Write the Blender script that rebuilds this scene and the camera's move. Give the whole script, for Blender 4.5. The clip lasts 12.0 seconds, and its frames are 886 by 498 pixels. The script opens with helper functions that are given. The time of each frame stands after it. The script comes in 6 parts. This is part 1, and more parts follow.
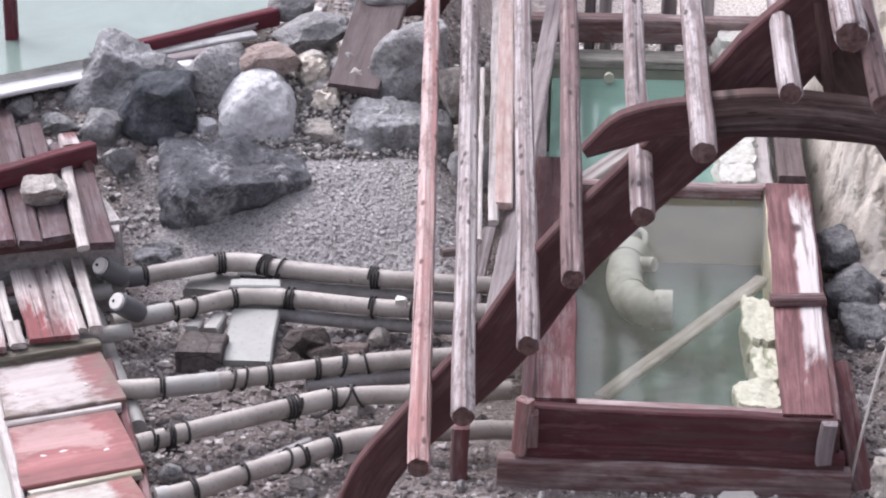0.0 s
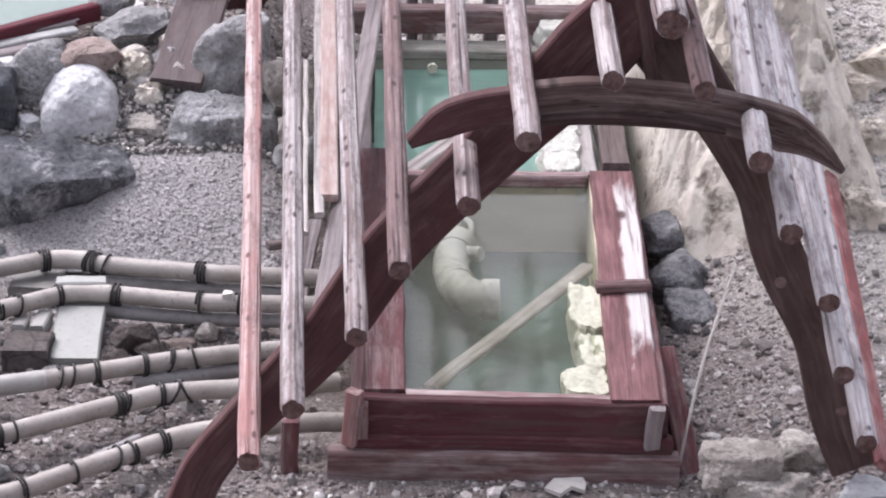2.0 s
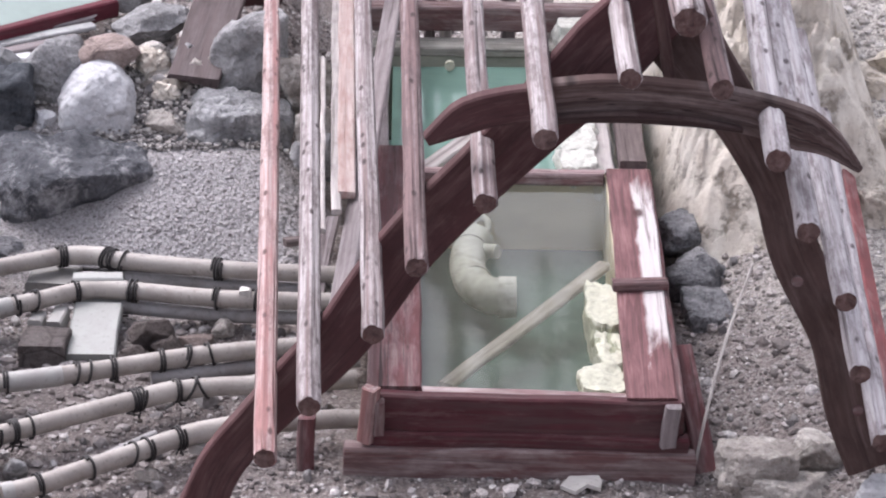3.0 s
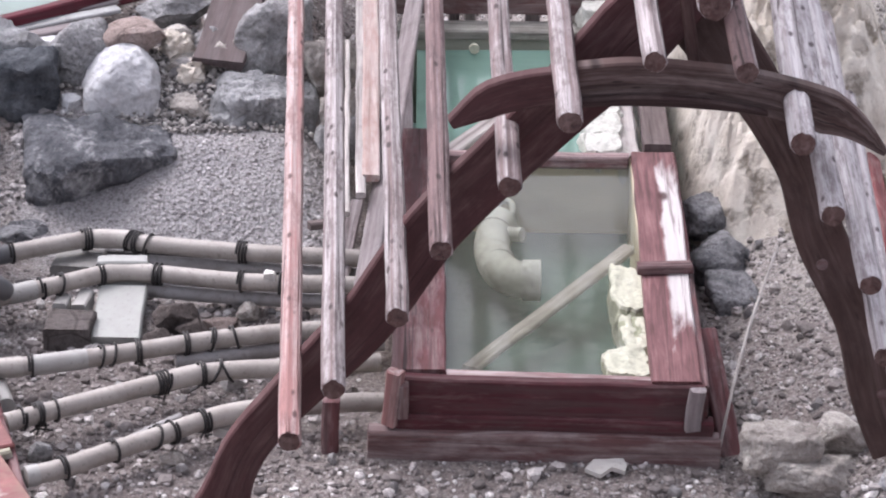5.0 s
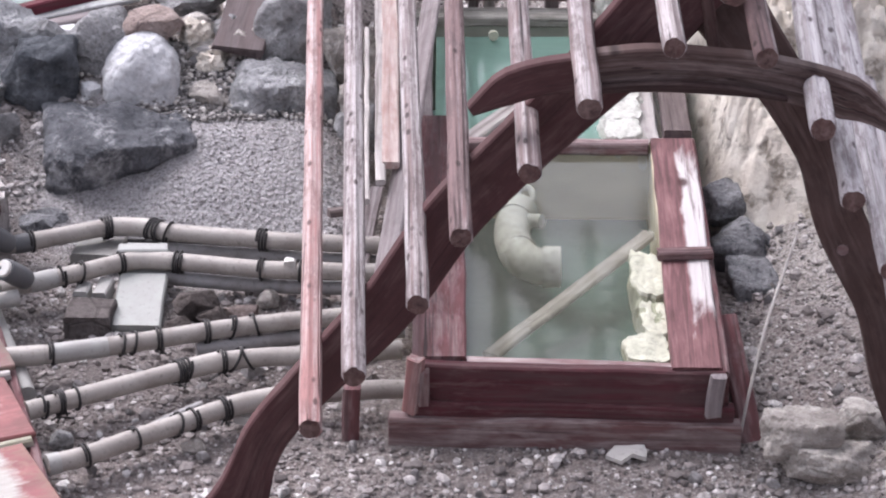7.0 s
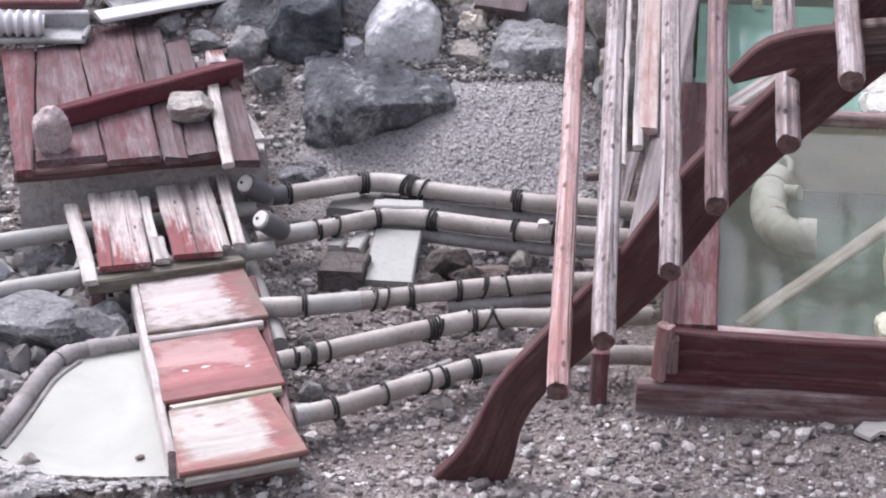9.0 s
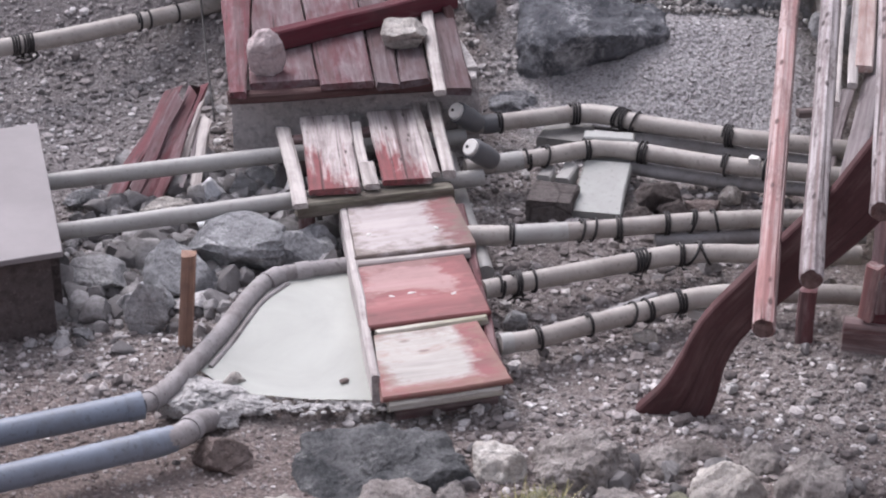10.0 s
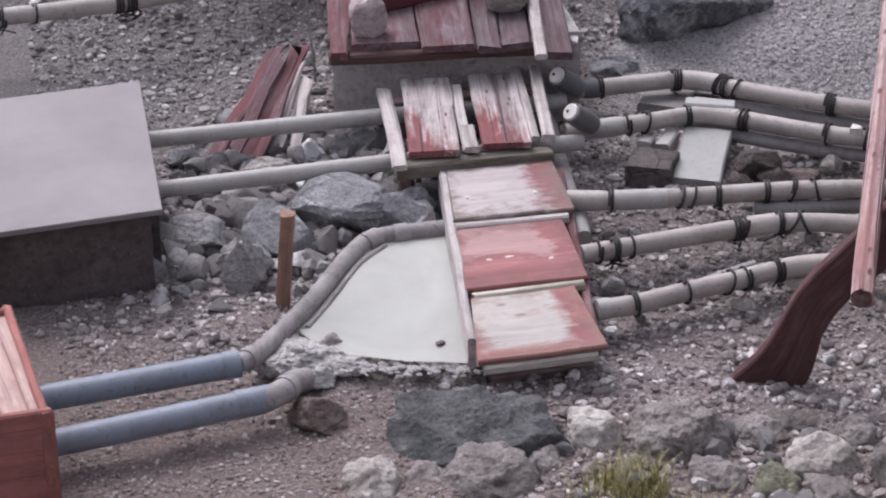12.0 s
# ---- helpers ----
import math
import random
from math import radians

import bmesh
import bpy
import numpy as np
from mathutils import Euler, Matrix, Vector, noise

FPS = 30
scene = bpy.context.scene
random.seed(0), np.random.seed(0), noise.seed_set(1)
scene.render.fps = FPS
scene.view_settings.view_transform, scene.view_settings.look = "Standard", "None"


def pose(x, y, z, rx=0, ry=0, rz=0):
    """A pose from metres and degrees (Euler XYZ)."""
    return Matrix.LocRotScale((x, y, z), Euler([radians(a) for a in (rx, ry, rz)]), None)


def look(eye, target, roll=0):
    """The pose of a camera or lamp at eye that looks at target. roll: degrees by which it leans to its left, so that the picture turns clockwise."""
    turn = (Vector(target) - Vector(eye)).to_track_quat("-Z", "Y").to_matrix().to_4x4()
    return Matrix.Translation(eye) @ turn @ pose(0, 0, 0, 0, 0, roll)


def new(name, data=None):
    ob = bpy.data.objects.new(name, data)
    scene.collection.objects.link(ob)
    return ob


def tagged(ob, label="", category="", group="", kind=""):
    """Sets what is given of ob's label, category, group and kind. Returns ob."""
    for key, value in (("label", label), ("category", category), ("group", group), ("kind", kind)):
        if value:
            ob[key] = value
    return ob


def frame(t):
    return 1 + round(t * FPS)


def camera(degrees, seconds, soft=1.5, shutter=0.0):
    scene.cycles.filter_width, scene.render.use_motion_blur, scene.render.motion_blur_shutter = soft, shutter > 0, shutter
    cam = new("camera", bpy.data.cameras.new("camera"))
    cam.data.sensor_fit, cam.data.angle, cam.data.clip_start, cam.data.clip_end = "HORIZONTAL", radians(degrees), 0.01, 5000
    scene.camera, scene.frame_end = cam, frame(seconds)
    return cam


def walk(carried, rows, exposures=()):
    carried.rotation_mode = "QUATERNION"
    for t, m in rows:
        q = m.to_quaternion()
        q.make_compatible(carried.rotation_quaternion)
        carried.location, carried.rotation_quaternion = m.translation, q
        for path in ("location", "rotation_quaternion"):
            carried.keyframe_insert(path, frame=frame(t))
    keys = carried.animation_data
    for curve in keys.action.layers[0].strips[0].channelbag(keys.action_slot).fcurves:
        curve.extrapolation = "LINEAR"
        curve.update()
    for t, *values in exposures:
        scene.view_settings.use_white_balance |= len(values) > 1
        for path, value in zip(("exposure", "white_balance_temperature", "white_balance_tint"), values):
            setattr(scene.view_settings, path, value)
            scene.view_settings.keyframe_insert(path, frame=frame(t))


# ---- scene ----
# The camera stands still on a higher path, some ten metres off, and pans with a long lens.
cam = camera(17.82, 12.0, soft=2.1)
EYE = 4.4
# seconds, yaw, pitch, lean to the right
ROWS = [
    (0, 0, -25.039, -0.001),
    (0.5, -1.567, -25.171, -0.199),
    (1, -2.942, -25.266, -0.395),
    (1.5, -3.695, -25.243, -0.547),
    (2, -3.881, -25.191, -0.589),
    (2.5, -3.724, -25.203, -0.635),
    (3, -3.506, -25.248, -0.647),
    (3.5, -3.264, -25.36, -0.594),
    (3.7, -3.128, -25.425, -0.59),
    (5.5, -2.867, -25.621, -0.322),
    (6, -2.725, -25.708, -0.15),
    (6.5, -2.618, -25.849, -0.15),
    (6.7, -2.585, -25.856, -0.086),
    (8.3, -0.511, -25.974, 0.214),
    (8.5, 0.434, -26.088, 0.175),
    (9, 3.22, -26.598, 0.286),
    (9.5, 6.183, -27.385, 0.53),
    (10, 7.977, -27.973, 0.793),
    (10.5, 9.062, -28.367, 1.08),
    (11, 9.607, -28.499, 1.237),
    (11.5, 9.962, -28.562, 1.173),
    (12, 10.249, -28.684, 0.872),
]
walk(cam, [(t, pose(0, 0, EYE, 0, 0, yaw) @ pose(0, 0, 0, 90 + pitch) @ pose(0, 0, 0, 0, 0, -lean)) for t, yaw, pitch, lean in ROWS],
     exposures=[(0.0, 0.53, 6160, 19), (2.0, 0.58, 6200, 19), (6.5, 0.57, 6180, 19), (9.0, 0.58, 6120, 19), (10.0, 0.25, 6160, 19), (11.0, 0.08, 6160, 20), (12.0, 0.05, 6150, 20)])

# ---- light: a bright overcast sky ----
SUN_UP, SUN_AZ = 52.0, 318.0  # elevation; compass turn of the sun, degrees clockwise from +y
world = bpy.data.worlds.new("overcast_sky")
scene.world = world
world.use_nodes = True
wn = world.node_tree.nodes
sky = wn.new("ShaderNodeTexSky")
sky.sky_type, sky.sun_disc = "NISHITA", False
sky.sun_elevation, sky.sun_rotation = radians(SUN_UP), radians(SUN_AZ)
sky.dust_density, sky.air_density = 5.0, 1.0
pale = wn.new("ShaderNodeHueSaturation")
pale.inputs["Saturation"].default_value = 0.25
world.node_tree.links.new(sky.outputs[0], pale.inputs["Color"])
world.node_tree.links.new(pale.outputs[0], wn["Background"].inputs["Color"])
wn["Background"].inputs["Strength"].default_value = 0.245
sun_data = bpy.data.lights.new("sun", "SUN")
sun_data.energy, sun_data.angle, sun_data.color = 0.72, radians(25), (1.0, 0.96, 0.92)
sun = new("sun", sun_data)
_az, _el = radians(SUN_AZ), radians(SUN_UP)
sun.matrix_world = look((0, 0, 8), (-math.sin(_az) * math.cos(_el), -math.cos(_az) * math.cos(_el), 8 - math.sin(_el)))


# ---- materials ----
class Mat:
    """A node material: a Principled shader and short ways to feed it."""

    def __init__(self, name, base="Object"):
        self.base = base
        self.mat = bpy.data.materials.new(name)
        self.mat.use_nodes = True
        self.tree = self.mat.node_tree
        self.shader = self.tree.nodes["Principled BSDF"]
        self.coords = self.add("ShaderNodeTexCoord")

    def add(self, kind, **values):
        node = self.tree.nodes.new(kind)
        for key, value in values.items():
            self.feed(node.inputs[key.replace("_", " ")], value)
        return node

    def feed(self, socket, value):
        if isinstance(value, bpy.types.NodeSocket):
            self.tree.links.new(value, socket)
        else:
            socket.default_value = value

    def space(self, stretch=(1, 1, 1), jitter=True):
        """Object coordinates, stretched, and shifted by a random step for each object."""
        m = self.add("ShaderNodeMapping", Vector=self.coords.outputs[self.base], Scale=stretch)
        if not jitter:
            return m.outputs[0]
        info = self.add("ShaderNodeObjectInfo")
        step = self.add("ShaderNodeVectorMath", Vector=m.outputs[0])
        step.operation = "ADD"
        wide = self.add("ShaderNodeMath")
        wide.operation = "MULTIPLY"
        self.feed(wide.inputs[0], info.outputs["Random"])
        wide.inputs[1].default_value = 37.0
        self.feed(step.inputs[1], wide.outputs[0])
        return step.outputs[0]

    def noise(self, where, scale, detail=6, rough=0.6, warp=0.0):
        n = self.add("ShaderNodeTexNoise", Vector=where, Scale=scale, Detail=detail, Roughness=rough, Distortion=warp)
        return n.outputs[0]

    def cells(self, where, scale, feature="F1", out=0):
        n = self.add("ShaderNodeTexVoronoi", Vector=where, Scale=scale)
        n.feature = feature
        return n.outputs[out]

    def ramp(self, value, stops):
        r = self.add("ShaderNodeValToRGB", Fac=value)
        e = r.color_ramp.elements
        while len(e) < len(stops):
            e.new(0.5)
        for el, (at, c) in zip(e, stops):
            el.position = at
            el.color = (c, c, c, 1) if isinstance(c, (int, float)) else (*c, 1)
        return r.outputs[0]

    def mix(self, fac, a, b, mode="MIX"):
        m = self.add("ShaderNodeMix")
        m.data_type, m.blend_type = "RGBA", mode
        self.feed(m.inputs[0], fac)
        for socket, v in ((m.inputs[6], a), (m.inputs[7], b)):
            self.feed(socket, (*v, 1) if isinstance(v, tuple) else v)
        return m.outputs[2]

    def math(self, op, a, b):
        m = self.add("ShaderNodeMath")
        m.operation = op
        self.feed(m.inputs[0], a)
        self.feed(m.inputs[1], b)
        return m.outputs[0]

    def bump(self, height, strength=0.4, distance=0.01):
        b = self.add("ShaderNodeBump", Height=height, Strength=strength, Distance=distance)
        self.feed(self.shader.inputs["Normal"], b.outputs[0])

    def done(self, colour, rough=0.8, metal=0.0, spec=0.3):
        self.feed(self.shader.inputs["Base Color"], (*colour, 1) if isinstance(colour, tuple) else colour)
        self.feed(self.shader.inputs["Roughness"], rough)
        self.feed(self.shader.inputs["Metallic"], metal)
        self.feed(self.shader.inputs["Specular IOR Level"], spec)
        return self.mat


def painted_wood(name, paint, bare, wear, dark=(0.05, 0.035, 0.035), crack=0.5, base="Object", centre=0.0, knots=0.0, side=0.0, even=0.62, end=0.0):
    """Old painted boards: paint worn off along the grain, dark cracks, fine relief. wear: 0 all paint, 1 all bare;
    even: how even the bare wood is (1 quite even); side: how much more one long edge is worn; end: how much more the first end is worn; centre: how much more the middle of a panel is worn than its edges; knots: dark nail holes and knots."""
    m = Mat(name, base)
    grain = m.noise(m.space((3.0, 55.0, 55.0)), 1.0, 5, 0.65, 0.4)
    blot = m.noise(m.space((2.6, 9.0, 9.0)), 1.6, 7, 0.7, 0.5)
    worn = m.math("ADD", m.math("MULTIPLY", blot, 0.75), m.math("MULTIPLY", grain, 0.35))
    if centre:
        gen = m.add("ShaderNodeVectorMath", Vector=m.coords.outputs["Generated"])
        gen.operation = "SUBTRACT"
        gen.inputs[1].default_value = (0.40, 0.5, 0.5)
        axes = m.add("ShaderNodeSeparateXYZ", Vector=gen.outputs[0])
        off = m.math("MAXIMUM", m.math("ABSOLUTE", axes.outputs[0], 0.0), m.math("ABSOLUTE", axes.outputs[1], 0.0))
        worn = m.math("ADD", worn, m.math("MULTIPLY", m.math("SUBTRACT", 0.36, off), centre))
    if side:
        lean_to = m.add("ShaderNodeSeparateXYZ", Vector=m.coords.outputs["Generated"])
        worn = m.math("ADD", worn, m.math("MULTIPLY", m.math("SUBTRACT", lean_to.outputs[1], 0.5), -side))
    if end:
        run = m.add("ShaderNodeSeparateXYZ", Vector=m.coords.outputs["Generated"])
        worn = m.math("ADD", worn, m.math("MULTIPLY", m.math("SUBTRACT", 0.55, run.outputs[0]), end))
    lost = m.ramp(worn, [(0.78 - wear * 0.62, 0.0), (0.95 - wear * 0.62, 1.0)])
    tone = m.ramp(grain, [(0.25, tuple(c * even for c in bare)), (0.7, bare)])
    shade = m.ramp(m.noise(m.space((6, 14, 14)), 1.2, 6), [(0.3, tuple(c * 0.6 for c in paint)), (0.75, paint)])
    colour = m.mix(lost, shade, tone)
    grime = m.ramp(m.noise(m.space((5, 5, 5)), 1.3, 8, 0.75), [(0.48, 0.0), (0.72, 0.45)])
    colour = m.mix(grime, colour, tuple(c * 1.6 for c in dark))
    streak = m.ramp(m.noise(m.space((1.1, 24.0, 24.0)), 1.0, 6, 0.7, 0.8), [(0.40, 0.6), (0.56, 0.0)])
    colour = m.mix(m.math("MULTIPLY", streak, min(1.0, crack * 1.3)), colour, tuple(c * 1.9 for c in dark))
    lines = m.ramp(m.noise(m.space((1.6, 75.0, 75.0)), 1.0, 3, 0.5, 0.6), [(0.30, 1.0), (0.40, 0.0)])
    colour = m.mix(m.math("MULTIPLY", lines, crack), colour, dark)
    if knots:
        spot = m.ramp(m.cells(m.space((8, 26, 26)), 1.0), [(0.07, knots), (0.17, 0.0)])
        colour = m.mix(spot, colour, dark)
    m.bump(m.math("SUBTRACT", grain, m.math("MULTIPLY", lines, 0.8)), 0.55, 0.006)
    return m.done(colour, 0.82, spec=0.2)


def worn_panel(name, paint, bare, inside, strength=1.0, ragged=0.22, dirt=(0.13, 0.105, 0.085), soiled=0.7):
    """A painted panel weathered in one field: inside gives the worn field's ends along and across (0 to 1); dirt gathers along its rims and in blotches."""
    m = Mat(name)
    axes = m.add("ShaderNodeSeparateXYZ", Vector=m.coords.outputs["Generated"])
    u, v = axes.outputs[0], axes.outputs[1]
    u0, u1, v0, v1 = inside
    near = m.math("MINIMUM", m.math("MINIMUM", m.math("SUBTRACT", u, u0), m.math("SUBTRACT", u1, u)), m.math("MINIMUM", m.math("SUBTRACT", v, v0), m.math("SUBTRACT", v1, v)))
    cloud = m.noise(m.space((3.5, 7.0, 7.0)), 1.6, 8, 0.66, 0.4)
    grain = m.noise(m.space((2.6, 46.0, 46.0)), 1.0, 5, 0.6, 0.5)
    bands = m.noise(m.space((1.2, 9.0, 9.0)), 1.3, 5, 0.55, 0.4)
    field = m.math("ADD", m.math("ADD", near, m.math("MULTIPLY", m.math("SUBTRACT", cloud, 0.5), ragged * 3.2)), m.math("MULTIPLY", m.math("SUBTRACT", grain, 0.5), ragged * 0.5))
    lost = m.math("MULTIPLY", m.ramp(field, [(0.0, 0.0), (0.10, 1.0)]), strength)
    coat = m.ramp(bands, [(0.32, tuple(c * 0.72 for c in paint)), (0.55, paint), (0.72, tuple(c * 1.3 + 0.035 for c in paint))])
    wood = m.ramp(m.math("ADD", m.math("MULTIPLY", cloud, 0.6), m.math("MULTIPLY", grain, 0.4)), [(0.32, tuple(c * 0.70 for c in bare)), (0.56, bare)])
    colour = m.mix(lost, coat, wood)
    rim = m.math("MINIMUM", m.math("MINIMUM", u, m.math("SUBTRACT", 1.0, u)), m.math("MINIMUM", v, m.math("SUBTRACT", 1.0, v)))
    soil = m.math("ADD", rim, m.math("MULTIPLY", m.math("SUBTRACT", m.noise(m.space((5, 9, 9)), 1.6, 9, 0.76), 0.50), 0.95))
    colour = m.mix(m.ramp(soil, [(0.0, soiled), (0.16, 0.0)]), colour, dirt)
    stain = m.ramp(m.noise(m.space((6, 12, 12)), 1.1, 7, 0.75, 0.6), [(0.54, 0.0), (0.70, soiled * 0.8)])
    colour = m.mix(stain, colour, tuple(c * 1.4 for c in dirt))
    knot = m.ramp(m.cells(m.space((6, 13, 13)), 1.0), [(0.06, 0.8), (0.14, 0.0)])
    colour = m.mix(m.math("MULTIPLY", knot, soiled), colour, tuple(c * 0.6 for c in dirt))
    m.bump(m.math("ADD", grain, bands), 0.35, 0.005)
    return m.done(colour, 0.62, spec=0.35)


def round_pole(name, ruddy, silver, dark, share=0.5):
    """A debarked pole: silvery and reddish bands along the grain, long cracks, knots. share: how much is silvery."""
    m = Mat(name)
    bands = m.noise(m.space((0.30, 30.0, 30.0)), 1.0, 5, 0.6, 0.5)
    grain = m.noise(m.space((3.0, 110.0, 110.0)), 1.0, 5, 0.65, 0.4)
    blot = m.noise(m.space((4.0, 10.0, 10.0)), 1.0, 6, 0.7)
    mixed = m.math("ADD", m.math("MULTIPLY", bands, 0.8), m.math("MULTIPLY", blot, 0.2))
    mid = 0.62 - share * 0.24
    colour = m.ramp(mixed, [(mid - 0.07, ruddy), (mid + 0.05, silver)])
    colour = m.mix(m.ramp(grain, [(0.36, 0.6), (0.55, 0.0)]), colour, tuple(c * 2.2 for c in dark))
    stain = m.ramp(m.noise(m.space((4, 18, 18)), 1.0, 8, 0.78), [(0.47, 0.0), (0.60, 0.75)])
    colour = m.mix(stain, colour, tuple(c * 2.0 for c in dark))
    cracks = m.ramp(m.noise(m.space((0.7, 60.0, 60.0)), 1.0, 2, 0.5, 0.7), [(0.30, 0.95), (0.37, 0.0)])
    colour = m.mix(cracks, colour, dark)
    spot = m.ramp(m.cells(m.space((8, 22, 22)), 1.0), [(0.11, 0.95), (0.22, 0.0)])
    colour = m.mix(spot, colour, dark)
    m.bump(m.math("SUBTRACT", grain, cracks), 0.7, 0.006)
    return m.done(colour, 0.8, spec=0.25)


def stone(name, dark, light, spots=None, scale=7.0, patch=(0.38, 0.66), spread=0.5, cracks=0.55, relief=0.9):
    """Weathered stone: broad light and dark blotches, grain, pits and cracks; relief: how rough it feels. spots: colour of a crust in patches, as wide as spread."""
    m = Mat(name)
    at = m.space()
    big = m.noise(at, scale, 9, 0.68, 0.3)
    wide = m.noise(at, scale * 0.42, 5, 0.6, 0.8)
    fine = m.noise(at, scale * 9, 6, 0.7)
    colour = m.ramp(m.math("ADD", m.math("MULTIPLY", big, 0.7), m.math("MULTIPLY", wide, 0.3)), [(patch[0], dark), (patch[1], light)])
    if spots:
        crust = m.math("ADD", m.math("MULTIPLY", m.noise(at, scale * 1.5, 9, 0.78, 0.5), 0.75), m.math("MULTIPLY", wide, 0.25))
        colour = m.mix(m.ramp(crust, [(0.60 - spread * 0.14, 0.0), (0.70 - spread * 0.14, 0.85)]), colour, spots)
    colour = m.mix(m.ramp(fine, [(0.34, 0.55), (0.52, 0.0)]), colour, tuple(c * 0.5 for c in dark))
    colour = m.mix(m.ramp(m.noise(at, scale * 22, 3, 0.6), [(0.60, 0.0), (0.74, 0.5)]), colour, tuple(min(0.85, c * 1.5) for c in light))
    split = m.ramp(m.cells(m.space((1, 1, 1.8)), scale * 0.55, "DISTANCE_TO_EDGE"), [(0.0, cracks), (0.018, 0.0)])
    colour = m.mix(m.math("MULTIPLY", split, m.ramp(wide, [(0.45, 0.0), (0.6, 1.0)])), colour, tuple(c * 0.35 for c in dark))
    pits = m.cells(at, scale * 6)
    height = m.math("ADD", m.math("MULTIPLY", fine, 0.8), m.math("ADD", m.math("MULTIPLY", big, 1.4), m.math("MULTIPLY", pits, 0.4)))
    m.bump(m.math("SUBTRACT", height, m.math("MULTIPLY", split, 0.5)), relief, 0.022)
    return m.done(colour, 0.9, spec=0.2)


def plastic(name, colour, dirt, rough=0.45, amount=0.55):
    m = Mat(name)
    at = m.space()
    film = m.ramp(m.noise(at, 9.0, 8, 0.7, 0.4), [(0.42, 0.0), (0.72, amount)])
    specks = m.ramp(m.noise(at, 60.0, 4, 0.6), [(0.58, 0.0), (0.7, amount * 0.7)])
    c = m.mix(film, colour, dirt)
    c = m.mix(specks, c, tuple(x * 0.6 for x in dirt))
    m.bump(m.noise(at, 40.0, 5), 0.12, 0.004)
    return m.done(c, rough, spec=0.4)


lid_red = painted_wood("lid_red", (0.16, 0.056, 0.065), (0.22, 0.155, 0.165), 0.44, crack=0.9, knots=0.5)
lid_dusty = painted_wood("lid_dusty", (0.135, 0.058, 0.066), (0.205, 0.162, 0.172), 0.48, crack=1.0, knots=0.5)
side_pale = painted_wood("side_pale", (0.42, 0.36, 0.345), (0.55, 0.51, 0.49), 0.75, crack=0.3)
rim_pale = painted_wood("rim_pale", (0.34, 0.20, 0.20), (0.50, 0.42, 0.41), 0.60, crack=0.3)
panel_red = painted_wood("panel_red", (0.29, 0.098, 0.098), (0.42, 0.255, 0.245), 0.40, knots=0.2, crack=0.3)
lid_worn = painted_wood("lid_worn", (0.285, 0.095, 0.098), (0.54, 0.485, 0.47), 0.62, crack=0.75, end=0.36, side=-0.2, knots=0.8, even=0.7)
lid_brown = painted_wood("lid_brown", (0.105, 0.062, 0.066), (0.16, 0.13, 0.137), 0.52, crack=0.9, knots=0.5)
strip_white = painted_wood("strip_white", (0.40, 0.25, 0.23), (0.53, 0.49, 0.465), 0.90, crack=0.5)
beam_red = painted_wood("beam_red", (0.13, 0.028, 0.040), (0.19, 0.10, 0.105), 0.28, crack=0.3)
tank_red = painted_wood("tank_red", (0.115, 0.036, 0.044), (0.21, 0.14, 0.14), 0.34, crack=0.7)
tank_rim = painted_wood("tank_rim", (0.23, 0.10, 0.10), (0.44, 0.345, 0.345), 0.55, knots=0.4)


def flank_worn(name, paint, bare):
    """A red board whose one long flank has bleached white but for its ends, with an open knot."""
    m = Mat(name)
    grain = m.noise(m.space((3.0, 60.0, 60.0)), 1.0, 5, 0.65, 0.5)
    blot = m.noise(m.space((2.2, 8.0, 8.0)), 1.5, 6, 0.6, 0.6)
    axes = m.add("ShaderNodeSeparateXYZ", Vector=m.coords.outputs["Generated"])
    run, across = axes.outputs[0], axes.outputs[1]
    edge = m.math("ADD", m.math("SUBTRACT", 0.50, across), m.math("MULTIPLY", m.math("SUBTRACT", blot, 0.5), 0.35))
    middle = m.math("SUBTRACT", 0.38, m.math("ABSOLUTE", m.math("SUBTRACT", run, 0.52), 0.0))
    lost = m.math("MINIMUM", m.math("MULTIPLY", edge, 7.0), m.math("MULTIPLY", m.math("ADD", middle, m.math("MULTIPLY", m.math("SUBTRACT", blot, 0.5), 0.5)), 6.0))
    lost = m.ramp(lost, [(0.0, 0.0), (0.55, 1.0)])
    shade = m.ramp(m.math("ADD", m.math("MULTIPLY", grain, 0.6), m.math("MULTIPLY", blot, 0.4)), [(0.36, tuple(c * 0.5 for c in paint)), (0.50, paint), (0.64, tuple(c * 1.45 + 0.03 for c in paint))])
    pale = m.ramp(grain, [(0.3, tuple(c * 0.82 for c in bare)), (0.62, bare)])
    colour = m.mix(lost, shade, pale)
    streak = m.ramp(m.noise(m.space((1.0, 26.0, 26.0)), 1.0, 5, 0.7, 0.9), [(0.36, 0.7), (0.47, 0.0)])
    colour = m.mix(streak, colour, tuple(c * 0.45 for c in paint))
    knot = m.ramp(m.cells(m.space((3.2, 7, 7)), 1.0), [(0.08, 0.9), (0.16, 0.0)])
    colour = m.mix(knot, colour, (0.06, 0.025, 0.025))
    m.bump(m.math("SUBTRACT", grain, knot), 0.6, 0.006)
    return m.done(colour, 0.75, spec=0.25)


